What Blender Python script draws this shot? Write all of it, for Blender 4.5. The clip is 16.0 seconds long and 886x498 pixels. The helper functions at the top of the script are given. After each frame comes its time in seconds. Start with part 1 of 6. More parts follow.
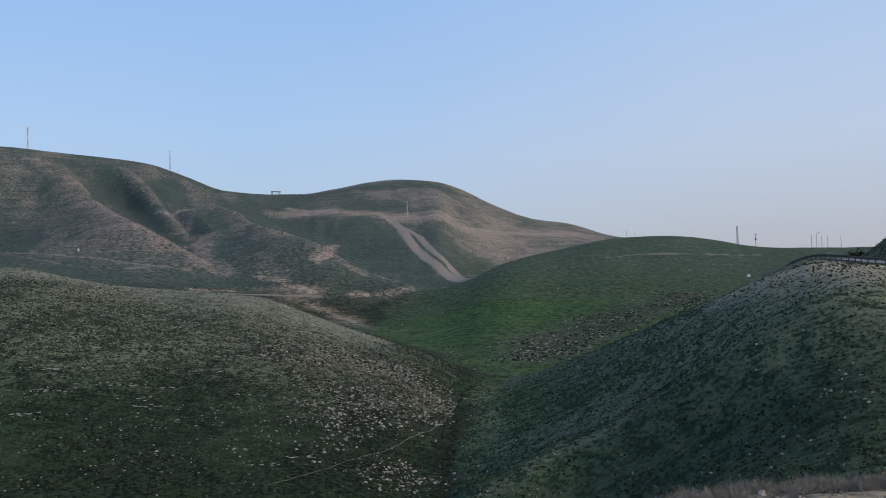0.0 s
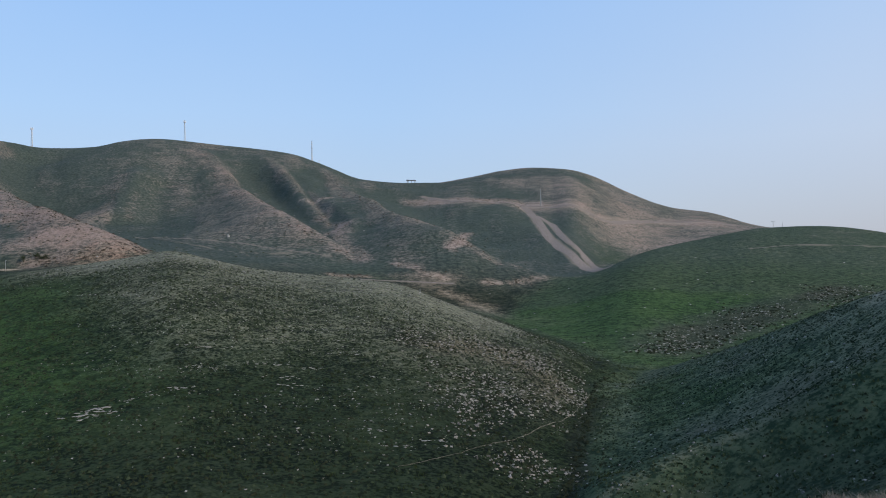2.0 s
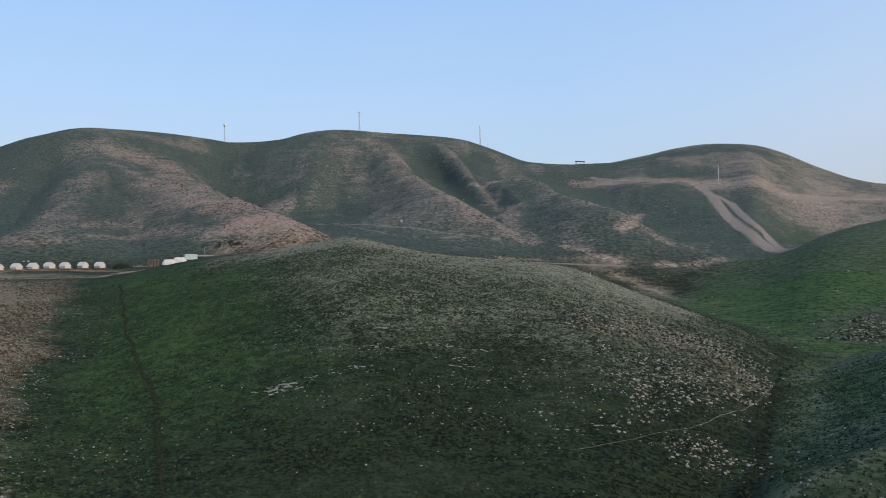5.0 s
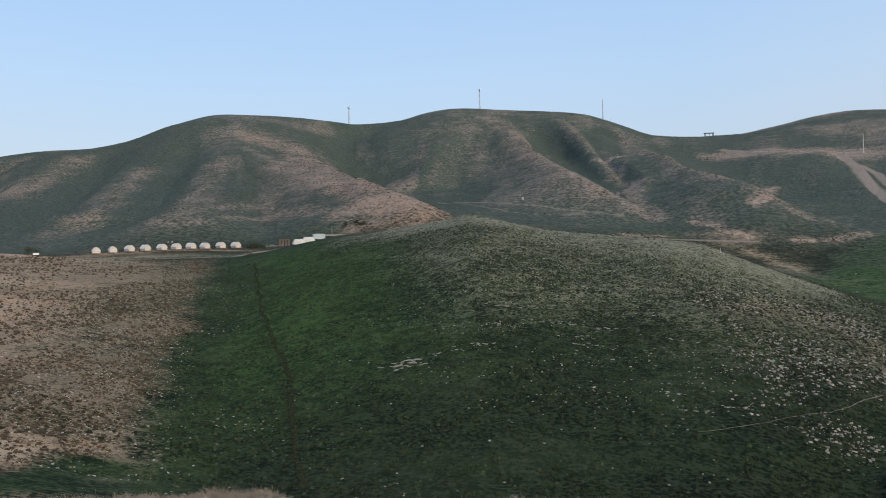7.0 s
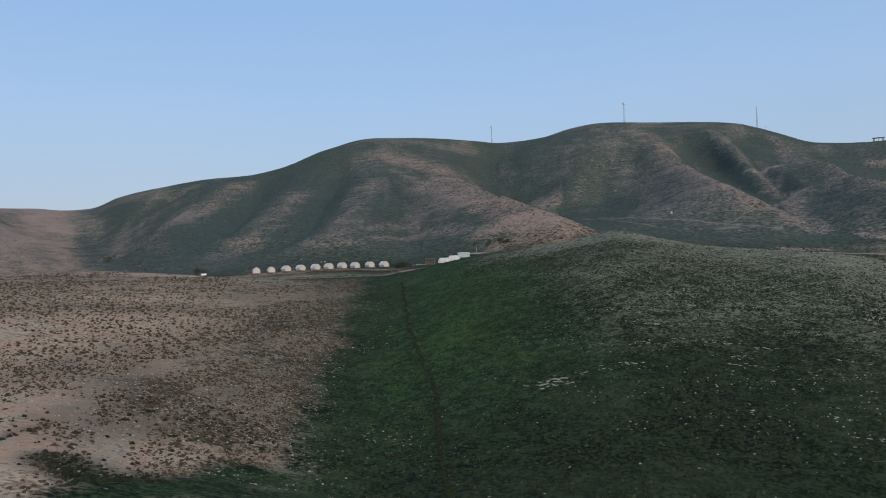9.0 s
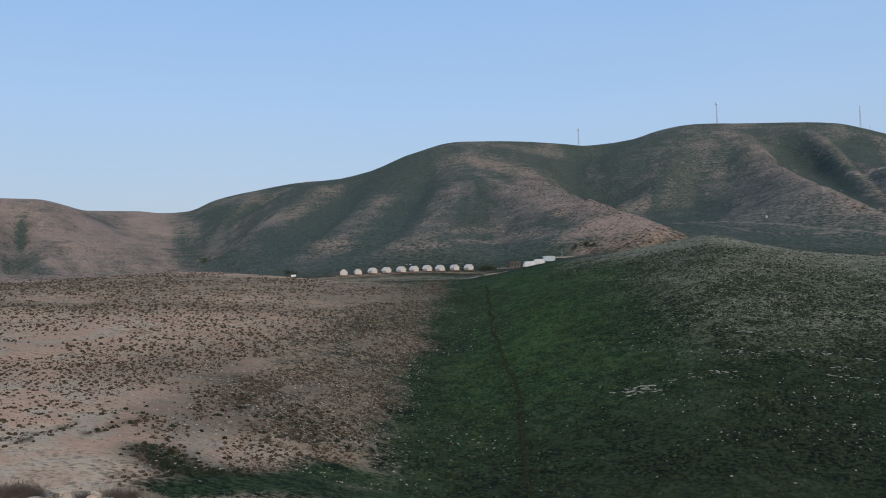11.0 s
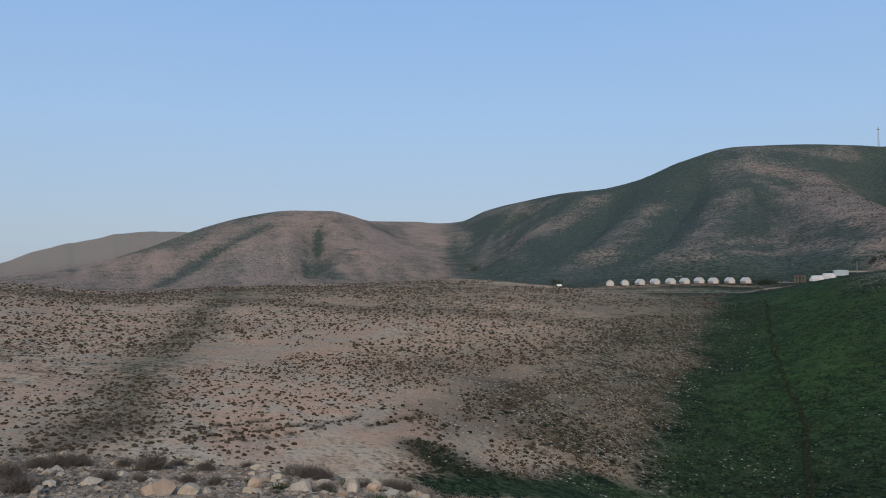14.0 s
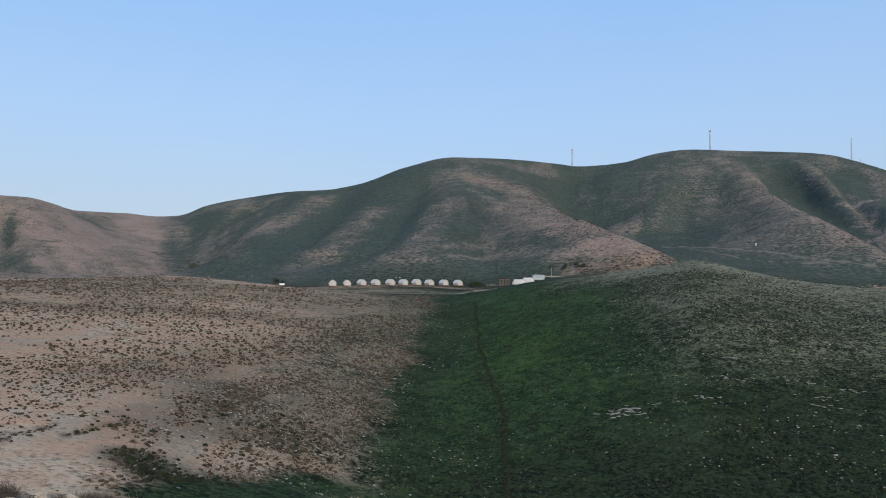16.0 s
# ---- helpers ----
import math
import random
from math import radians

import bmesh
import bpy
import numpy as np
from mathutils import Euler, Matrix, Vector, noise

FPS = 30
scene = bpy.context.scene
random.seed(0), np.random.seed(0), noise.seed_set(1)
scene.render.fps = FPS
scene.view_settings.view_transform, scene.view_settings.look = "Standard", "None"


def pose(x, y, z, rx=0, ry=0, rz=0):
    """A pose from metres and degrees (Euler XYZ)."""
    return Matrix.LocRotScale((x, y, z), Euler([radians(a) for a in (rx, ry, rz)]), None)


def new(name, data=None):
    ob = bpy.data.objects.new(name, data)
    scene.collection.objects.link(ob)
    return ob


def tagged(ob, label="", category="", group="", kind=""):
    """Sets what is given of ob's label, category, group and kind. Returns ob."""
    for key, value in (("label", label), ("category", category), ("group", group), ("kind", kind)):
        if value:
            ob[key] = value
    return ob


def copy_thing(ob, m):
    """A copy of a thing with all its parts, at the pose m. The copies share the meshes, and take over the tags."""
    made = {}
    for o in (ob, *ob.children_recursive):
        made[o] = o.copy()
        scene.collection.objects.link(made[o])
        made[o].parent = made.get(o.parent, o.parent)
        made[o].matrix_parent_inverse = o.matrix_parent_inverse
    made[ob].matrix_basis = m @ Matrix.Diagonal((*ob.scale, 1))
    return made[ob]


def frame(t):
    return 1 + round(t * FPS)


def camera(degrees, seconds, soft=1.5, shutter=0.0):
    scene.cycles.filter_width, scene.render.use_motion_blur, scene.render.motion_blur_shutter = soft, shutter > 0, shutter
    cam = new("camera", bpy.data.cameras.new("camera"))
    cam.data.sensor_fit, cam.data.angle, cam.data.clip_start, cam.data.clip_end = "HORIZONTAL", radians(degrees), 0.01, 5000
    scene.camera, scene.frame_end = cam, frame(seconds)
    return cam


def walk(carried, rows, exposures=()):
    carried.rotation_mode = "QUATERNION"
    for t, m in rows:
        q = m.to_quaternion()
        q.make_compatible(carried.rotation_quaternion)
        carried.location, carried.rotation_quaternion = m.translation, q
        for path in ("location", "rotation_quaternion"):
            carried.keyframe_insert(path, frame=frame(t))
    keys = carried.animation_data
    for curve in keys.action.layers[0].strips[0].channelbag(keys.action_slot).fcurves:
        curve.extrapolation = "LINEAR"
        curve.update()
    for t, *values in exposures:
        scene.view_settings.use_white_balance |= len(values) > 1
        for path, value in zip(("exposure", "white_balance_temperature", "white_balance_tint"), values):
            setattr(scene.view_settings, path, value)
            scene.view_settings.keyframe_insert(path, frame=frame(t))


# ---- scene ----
# The camera turns where it stands: seconds, yaw to the left, pitch up, roll.
cam = camera(58.25, 16.0, soft=1.0)
EYE = 1.7
TURNS = [
    (0.0, 0.00, 2.73, -1.64),
    (0.5, 1.72, 2.77, -1.38),
    (1.0, 4.44, 2.61, -1.08),
    (1.5, 7.17, 2.35, -0.76),
    (2.0, 9.57, 2.08, -0.67),
    (2.5, 12.16, 2.04, -0.60),
    (3.0, 14.23, 1.99, -0.66),
    (3.5, 15.88, 1.70, -0.82),
    (6.0, 25.96, 0.55, -1.14),
    (6.5, 28.07, 0.19, -1.28),
    (7.0, 30.49, -0.37, -1.49),
    (7.5, 33.17, -0.56, -1.75),
    (8.0, 35.79, -0.03, -1.87),
    (8.5, 38.14, 0.76, -1.89),
    (9.0, 40.80, 1.23, -2.13),
    (11.5, 50.60, 1.65, -1.11),
    (12.0, 56.19, 1.62, -0.82),
    (12.5, 61.70, 1.89, -1.17),
    (13.0, 65.55, 2.26, -1.27),
    (13.5, 67.45, 2.59, -1.05),
    (14.0, 65.90, 2.68, -0.24),
    (14.5, 62.23, 2.66, 0.16),
    (15.0, 57.55, 2.92, 0.23),
    (15.5, 51.73, 2.97, 0.39),
    (16.0, 46.19, 2.72, 0.71),
]


def turned(yaw, pitch, roll):
    """A camera pose at the eye: yaw from +y to the left, pitch up, roll as look() takes it."""
    return pose(0, 0, EYE, 0, 0, yaw) @ pose(0, 0, 0, 90 + pitch, 0, 0) @ pose(0, 0, 0, 0, 0, roll)


# the clip's own exposure: seconds, stops
EXPOSURES = [(0, 0.12, 6500, 10), (2, 0.22, 6500, 10), (3, 0.14, 6450, 10), (3.5, 0.26, 6550, 10), (6, 0.3, 6850, 10), (7.1, 0.34, 7100, 10), (7.5, 0.18, 7000, 10), (8, 0.1, 6950, 10), (9, 0.0, 6550, 10), (11.5, 0.06, 6550, 10), (12.5, -0.08, 6500, 10), (13.5, -0.12, 6420, 9), (14.5, 0.06, 6450, 9), (16, 0.18, 6450, 9)]
walk(cam, [(t, turned(yaw, pitch, roll)) for t, yaw, pitch, roll in TURNS], EXPOSURES)

# ---- sky and sun ----
SUN_AZ, SUN_EL = -116.0, 26.0
world = bpy.data.worlds.new("sky")
scene.world = world
world.use_nodes = True
wn, wl = world.node_tree.nodes, world.node_tree.links
sky = wn.new("ShaderNodeTexSky")
sky.sky_type, sky.sun_disc = "NISHITA", False
sky.sun_elevation, sky.sun_rotation = radians(SUN_EL), radians(-SUN_AZ)
sky.air_density, sky.dust_density, sky.ozone_density = 1.0, 1.5, 2.5
clear = wn["Background"]
clear.inputs["Strength"].default_value = 0.1
wl.new(sky.outputs[0], clear.inputs["Color"])
# thin high haze, which evens the sky out: by height over the horizon
way = wn.new("ShaderNodeTexCoord")
split_way = wn.new("ShaderNodeSeparateXYZ")
wl.new(way.outputs["Generated"], split_way.inputs[0])
ramp = wn.new("ShaderNodeValToRGB")
for n, (at, colour) in enumerate([(0.0, (0.475, 0.54, 0.66)), (0.08, (0.46, 0.57, 0.725)), (0.2, (0.40, 0.595, 0.88)), (0.4, (0.285, 0.52, 0.93)), (1.0, (0.25, 0.41, 0.66))]):
    e = ramp.color_ramp.elements[n] if n < 2 else ramp.color_ramp.elements.new(at)
    e.position, e.color = at, (*colour, 1)
wl.new(split_way.outputs["Z"], ramp.inputs["Fac"])
# a paler, faintly rosy side low in the sky, and a breath of thin cloud
toward = wn.new("ShaderNodeVectorMath")
toward.operation = "DOT_PRODUCT"
wl.new(way.outputs["Generated"], toward.inputs[0])
toward.inputs[1].default_value = (math.sin(radians(48)), math.cos(radians(48)), 0.08)
rosy = wn.new("ShaderNodeMapRange")
rosy.interpolation_type = "SMOOTHSTEP"
for key, v in (("From Min", 0.45), ("From Max", 1.0), ("To Min", 0.0), ("To Max", 0.75)):
    rosy.inputs[key].default_value = v
wl.new(toward.outputs["Value"], rosy.inputs["Value"])
lower = wn.new("ShaderNodeMapRange")
for key, v in (("From Min", 0.0), ("From Max", 0.42), ("To Min", 1.0), ("To Max", 0.45)):
    lower.inputs[key].default_value = v
wl.new(split_way.outputs["Z"], lower.inputs["Value"])
low_rosy = wn.new("ShaderNodeMath")
low_rosy.operation = "MULTIPLY"
wl.new(rosy.outputs[0], low_rosy.inputs[0])
wl.new(lower.outputs[0], low_rosy.inputs[1])
veil = wn.new("ShaderNodeTexNoise")
veil.inputs["Scale"].default_value, veil.inputs["Detail"].default_value = 2.2, 4.0
wl.new(way.outputs["Generated"], veil.inputs["Vector"])
thin = wn.new("ShaderNodeMath")
thin.operation = "MULTIPLY_ADD"
thin.inputs[1].default_value, thin.inputs[2].default_value = 0.3, -0.1
wl.new(veil.outputs["Fac"], thin.inputs[0])
paler = wn.new("ShaderNodeMath")
paler.operation, paler.use_clamp = "ADD", True
wl.new(low_rosy.outputs[0], paler.inputs[0])
wl.new(thin.outputs[0], paler.inputs[1])
tint = wn.new("ShaderNodeMix")
tint.data_type = "RGBA"
wl.new(paler.outputs[0], tint.inputs[0])
wl.new(ramp.outputs["Color"], tint.inputs[6])
side = wn.new("ShaderNodeValToRGB")
for n, (at, colour) in enumerate([(0.0, (0.44, 0.43, 0.51)), (0.06, (0.49, 0.49, 0.57)), (0.16, (0.61, 0.65, 0.76)), (0.36, (0.58, 0.72, 0.93)), (1.0, (0.4, 0.5, 0.7))]):
    e = side.color_ramp.elements[n] if n < 2 else side.color_ramp.elements.new(at)
    e.position, e.color = at, (*colour, 1)
wl.new(split_way.outputs["Z"], side.inputs["Fac"])
wl.new(side.outputs["Color"], tint.inputs[7])
haze = wn.new("ShaderNodeBackground")
wl.new(tint.outputs[2], haze.inputs["Color"])
both = wn.new("ShaderNodeMixShader")
both.inputs["Fac"].default_value = 0.75
wl.new(clear.outputs[0], both.inputs[1])
wl.new(haze.outputs[0], both.inputs[2])
wl.new(both.outputs[0], wn["World Output"].inputs["Surface"])
sun = new("sun", bpy.data.lights.new("sun", "SUN"))
sun.data.energy, sun.data.angle, sun.data.color = 2.7, radians(11), (1.0, 0.85, 0.69)
sun.rotation_euler = Vector((math.sin(radians(SUN_AZ)) * math.cos(radians(SUN_EL)), -math.cos(radians(SUN_AZ)) * math.cos(radians(SUN_EL)), -math.sin(radians(SUN_EL)))).to_track_quat("-Z", "Y").to_euler()

# ---- terrain: ridge and valley lines round the lookout ----
# Bearings are degrees to the left of +y. A line is a row of (bearing, distance, angle of height seen from the eye).
RIM = [(-45, 12, -13.6), (-29, 13, -13.1), (-23, 13, -13.7), (-16, 13, -14.4), (-13, 13, -15.3), (-5, 14, -18.6), (6, 14, -20),
       (22, 15, -18.3), (28, 15, -18.8), (34, 15, -19.9), (40, 15, -18.3), (43, 15, -17), (50, 16, -16.8), (59, 17, -16),
       (67, 18, -14.7), (71, 19, -13.6), (79, 20, -12.6), (90, 21, -11.1), (97, 21, -10.1), (120, 20, -9), (180, 16, -8), (260, 14, -9)]
BOTTOM = [(-45, 50, -17), (-29, 48, -18), (-20, 50, -19.5), (-13, 55, -20.6), (-5, 60, -21.5), (2, 64, -21), (10, 57, -23.4),
          (20, 52, -25.4), (30, 50, -25.8), (40, 50, -25.4), (50, 52, -22.6), (54, 54, -20.5), (60, 52, -19.8), (70, 45, -20),
          (80, 42, -19.3), (97, 40, -17.6), (120, 50, -12), (180, 60, -8), (260, 60, -8)]
NEAR = [(-45, 120, 0.7), (-29, 130, 0.63), (-24.6, 140, 1.1), (-23.6, 143, 0.84), (-21.8, 145, 0.08), (-20, 148, -0.82),
        (-16.3, 155, -2.28), (-12.4, 165, -3.98), (-8.5, 175, -5.5), (-4, 184, -6.6), (-1.2, 172, -6.3), (0.4, 185, -5.35), (3.6, 205, -4.0),
        (6.9, 220, -2.75), (10.5, 230, -1.3), (12.7, 236, -0.45), (15.3, 240, -0.05), (19, 248, 0.35), (22.6, 252, 0.75), (25.8, 257, 1.45),
        (28.6, 262, 2.06), (30.6, 270, 1.71), (33.9, 285, 1.18), (36.3, 290, 0.83), (39.5, 300, 0.48), (42.7, 302, -0.15)]
NEAR += [(45.8, 305, -0.58), (53, 310, -0.5), (58.8, 325, 0.05), (64.8, 340, 0.5), (71, 330, 0.25), (81, 320, 0.03), (88, 320, -0.29),
         (97, 330, 0.5), (120, 300, 0.5), (180, 200, 1.0), (260, 150, 1.5)]
HOLLOW = [(-45, 230, -1), (-29, 210, -2), (-24, 215, -3.5), (-20, 215, -4.5), (-16, 210, -5.2), (-12.4, 205, -5.9), (-8.5, 205, -6.3),
          (-4, 198, -6.5), (-0.4, 225, -5.45), (3.6, 280, -3.8), (6, 330, -2.6), (10, 350, -1.9), (15, 350, -1.0), (22, 360, -0.3),
          (28, 360, 0.6), (31, 375, 0.9), (36, 370, 0.4), (40, 360, 0.2), (44, 355, -0.4), (48, 360, -0.35), (54, 365, -0.35),
          (60, 380, -0.2), (66, 450, 0.2), (75, 520, 0), (88, 520, -0.5), (97, 500, -0.2), (120, 450, 0), (180, 400, 0), (260, 300, 0)]
MID = [(-45, 700, 1), (-27, 750, 1.73), (-21.6, 720, 2.1), (-18.4, 700, 2.75), (-14.6, 680, 3.13), (-11.9, 650, 3.1), (-8.7, 600, 2.5),
       (-5.5, 540, 1.95), (-2.6, 480, 0.87), (-0.2, 430, -0.28), (2.7, 400, -1.3), (6, 420, -0.9), (10, 430, -0.2), (15, 440, 0.5),
       (20, 450, 1.1), (25, 440, 1.4), (28, 420, 1.5), (30, 430, 1.85), (33, 480, 3.3), (36, 560, 4.1), (38, 640, 4.5), (42, 700, 5.3),
       (45, 640, 4.6), (50, 600, 3.5), (55, 620, 2.9), (60, 640, 1.9), (62, 650, 1.2), (64.4, 660, 0.65), (71, 680, 0.33), (76, 660, 0.5)]
MID += [(82.7, 640, 0), (88, 640, -0.2), (97, 640, 0.1), (120, 700, 0.5), (180, 700, 1), (260, 600, 1)]
BACK = [(-45, 1000, 0.8), (-27, 1000, 1.0), (-14, 900, 2.4), (-8.7, 800, 2.0), (-5.5, 720, 1.4), (-2.6, 640, 0.8), (-0.2, 650, 2.0),
        (2, 780, 4.2), (4, 850, 5.15), (8, 860, 5.55), (11, 880, 5.8), (14, 850, 5.9), (20, 800, 5.3), (25, 780, 4.9), (29, 700, 3.6),
        (31, 650, 2.7), (33, 660, 3.0), (36, 740, 4.1), (38, 800, 4.9), (42, 850, 6.5), (45, 850, 7.2), (50, 830, 5.9), (55, 870, 4.9),
        (60, 920, 4.0), (64, 980, 2.8), (68, 1000, 2.3), (72, 880, 2.4), (76, 850, 3.0), (82, 820, 2.1), (88, 800, 0.8)]
BACK += [(93, 790, 0.45), (97, 800, 0.35), (120, 900, 1), (180, 900, 1.5), (260, 900, 1.2)]
SKYLINE = [(-45, 1400, 1), (-27, 1300, 1.6), (-16, 1200, 2.6), (-11.9, 1250, 3.3), (-8.8, 1300, 4.3), (-6.8, 1300, 4.58), (-3.6, 1320, 5.83),
           (-1.2, 1350, 7.05), (0.4, 1380, 7.54), (3.3, 1400, 7.77), (5.3, 1380, 7.57), (7.4, 1350, 7.19), (10.5, 1250, 6.78), (12, 1200, 6.8),
           (15.3, 1150, 7.05), (17.5, 1150, 7.87), (20.5, 1180, 8.88), (25.5, 1200, 9.35), (29.3, 1200, 9.6), (31.7, 1190, 9.28),
           (33.4, 1180, 8.82), (36.6, 1150, 8.63), (38, 1130, 8.83), (41.8, 1100, 9.2), (45.6, 1080, 9.28), (49, 1080, 8.5), (52.1, 1120, 7.3)]
SKYLINE += [(54.6, 1150, 6.78), (57, 1180, 6.6), (59.7, 1250, 6.12), (62.8, 1350, 5.4), (64.6, 1500, 4.62), (66.3, 1550, 4.5), (68, 1500, 4.66),
            (71, 1300, 4.66), (72.5, 1150, 5.07), (74, 1100, 5.4), (76.5, 1100, 5.42), (79.6, 1100, 4.98), (82.7, 1050, 4.11), (86.4, 1000, 2.64),
            (90, 950, 1.52), (93.4, 900, 0.81), (97, 900, 0.5), (120, 1100, 2), (180, 1200, 3), (260, 1300, 2.5)]
DISTANT = [(-45, 2800, 0.8), (-20, 2800, 1.0), (60, 2800, 1.2), (76, 2800, 2.6), (80, 2800, 3.3), (83.9, 2800, 3.6), (85.4, 2800, 3.72), (87.5, 2800, 3.71),
           (90.4, 2800, 3.02), (92, 2800, 2.85), (94, 2800, 1.91), (96.6, 2800, 1.03), (105, 2800, 0.8), (180, 2800, 1), (260, 2800, 1)]


def pchip(x, y, q):
    """Smooth interpolation without overshoot along axis 0: x and y (K, N) or (K,), at q (M, N) or (M,)."""
    x, y, q = (np.asarray(v, float) for v in (x, y, q))
    flat = x.ndim == 1
    if flat:
        x, y, q = x[:, None], y[:, None], q[:, None]
    h, d = np.diff(x, axis=0), np.diff(y, axis=0) / np.diff(x, axis=0)
    m = np.zeros_like(y)
    w1, w2 = 2 * h[1:] + h[:-1], h[1:] + 2 * h[:-1]
    same = d[1:] * d[:-1] > 0
    safe = lambda v: np.where(np.abs(v) < 1e-9, 1e-9, v)
    m[1:-1] = np.where(same, (w1 + w2) / (w1 / safe(d[:-1]) + w2 / safe(d[1:])), 0)
    m[0], m[-1] = d[0], d[-1]
    out = np.empty_like(q)
    for n in range(q.shape[1]):
        xs, qs = x[:, n], q[:, n]
        k = np.clip(np.searchsorted(xs, qs) - 1, 0, len(xs) - 2)
        hh = h[k, n]
        s = (qs - xs[k]) / hh
        out[:, n] = (y[k, n] * (1 + 2 * s) * (1 - s) ** 2 + y[k + 1, n] * s * s * (3 - 2 * s)
                     + hh * m[k, n] * s * (1 - s) ** 2 + hh * m[k + 1, n] * s * s * (s - 1))
    return out[:, 0] if flat else out


def lattice(ix, iy, seed):
    n = (ix.astype(np.int64) * 374761393 + iy.astype(np.int64) * 668265263 + seed * 974634777) & 0x7FFFFFFF
    n = ((n ^ (n >> 13)) * 1274126177) & 0x7FFFFFFF
    return ((n ^ (n >> 16)) & 0xFFFF) / 32767.5 - 1.0


def value_noise(x, y, size, seed=0):
    """Smooth noise from -1 to 1, with lumps of the given size in metres."""
    u, v = np.asarray(x) / size, np.asarray(y) / size
    iu, iv = np.floor(u), np.floor(v)
    fu, fv = u - iu, v - iv
    fu, fv = fu * fu * (3 - 2 * fu), fv * fv * (3 - 2 * fv)
    a, b = lattice(iu, iv, seed), lattice(iu + 1, iv, seed)
    c, d = lattice(iu, iv + 1, seed), lattice(iu + 1, iv + 1, seed)
    return (a * (1 - fu) + b * fu) * (1 - fv) + (c * (1 - fu) + d * fu) * fv


def fbm(x, y, size, octaves=4, seed=0, rough=0.5):
    total, amp, norm = 0.0, 1.0, 0.0
    for n in range(octaves):
        c, s = math.cos(n * 1.1), math.sin(n * 1.1)
        total = total + amp * value_noise(c * x - s * y, s * x + c * y, size / 2 ** n, seed + n * 17)
        norm, amp = norm + amp, amp * rough
    return total / norm


def plan(az, r):
    a = np.radians(az)
    return -r * np.sin(a), r * np.cos(a)


def off_line(x, y, line):
    """Distance from (x, y) to a line of (bearing, distance) points, and how far along it (0 to 1) the nearest place is."""
    pts = [plan(a, r) for a, r in line]
    best, along = np.full(np.shape(x), 1e9), np.zeros(np.shape(x))
    for n, ((ax, ay), (bx, by)) in enumerate(zip(pts, pts[1:])):
        dx, dy = bx - ax, by - ay
        s = np.clip(((x - ax) * dx + (y - ay) * dy) / (dx * dx + dy * dy), 0, 1)
        d = np.hypot(x - ax - s * dx, y - ay - s * dy)
        near = d < best
        best, along = np.where(near, d, best), np.where(near, (n + s) / (len(pts) - 1), along)
    return best, along


def close_to(x, y, line, reach):
    px, py = np.array([plan(a, r) for a, r in line]).T
    return np.where((x > px.min() - reach) & (x < px.max() + reach) & (y > py.min() - reach) & (y < py.max() + reach))[0]


# spurs (+) and gullies (-): line, height in metres, half width in metres, half width of a steeper flank
FOLDS = []


def fold(line, high, wide, *steep):
    FOLDS.append((line, high, wide, *steep))


# round the lookout
fold([(44.3, 310), (46, 200), (47.7, 140), (50.2, 95), (53, 68)], -3.0, 13)
fold([(1.5, 80), (-2.3, 90), (-8.1, 95), (-13.7, 95), (-19.5, 97), (-24.5, 100), (-31, 105)], 2.6, 5)
fold([(-1, 76), (-8, 80), (-16, 80), (-24, 83)], -1.6, 5)
fold([(43.6, 264), (43.4, 178), (41.8, 125), (41.3, 99)], -0.8, 1.0)
fold([(-3.5, 188), (-1.2, 162), (0.2, 108), (1.7, 85), (2.6, 64)], -2.6, 5)
# the high hill
fold([(26.6, 1066), (25.0, 902), (23.3, 735), (21.3, 584), (19.3, 533), (17.4, 498), (15.2, 496)], 19, 26, 10)
fold([(24.0, 1009), (22.5, 929), (20.1, 803), (17.6, 660), (15.6, 527)], -7, 12)
fold([(22.2, 1045), (20.6, 901), (19.2, 754), (17.9, 654), (16.7, 557), (15.0, 509)], 13, 9, 8)
fold([(20.0, 1031), (18.0, 951), (16.3, 767), (14.7, 603), (14.0, 502)], -8, 14)
fold([(18.1, 1032), (15.7, 760), (13.5, 600), (11.5, 535), (9.5, 495), (7.4, 470), (5.5, 460), (3.7, 452), (2.0, 440)], 22, 30, 12)
fold([(14.3, 956), (11.5, 836), (8.3, 712), (5.5, 588)], -9, 30)
fold([(40.3, 1028), (39.7, 858), (38.2, 557), (36.0, 469), (33.4, 434), (29.7, 423)], 15, 30, 14)
fold([(36.2, 1084), (37.4, 988), (37.1, 884), (34.4, 761)], -15, 26)
fold([(44.4, 898), (42.4, 751), (40.2, 645), (37.6, 543)], 9, 30, 14)
fold([(45.4, 950), (46.9, 673), (48.4, 470), (50.4, 469)], 10, 26)
fold([(49.6, 936), (51.7, 724), (53.1, 562), (56.1, 525)], 10, 26)
fold([(55.1, 1073), (58.2, 800), (60.8, 635), (63.7, 631)], 11, 30)
fold([(48.0, 943), (49.7, 755), (52.8, 484)], -11, 26)
fold([(53.2, 1032), (56.0, 836), (59.8, 546)], -11, 26)
fold([(59.3, 1086), (61.7, 1038), (63.9, 809)], -11, 24)
fold([(30.2, 935), (31.4, 797), (32.4, 755)], 8, 18)
fold([(28.9, 899), (29.9, 836), (30.8, 724)], -6, 14)
fold([(13.2, 440), (11, 428), (9.3, 414)], 3, 14, 7)
# the ground under the camp's cabins, lowered to fit the camera's view
fold([(43, 410), (40, 413), (37, 416), (34.5, 420)], -2.0, 11)
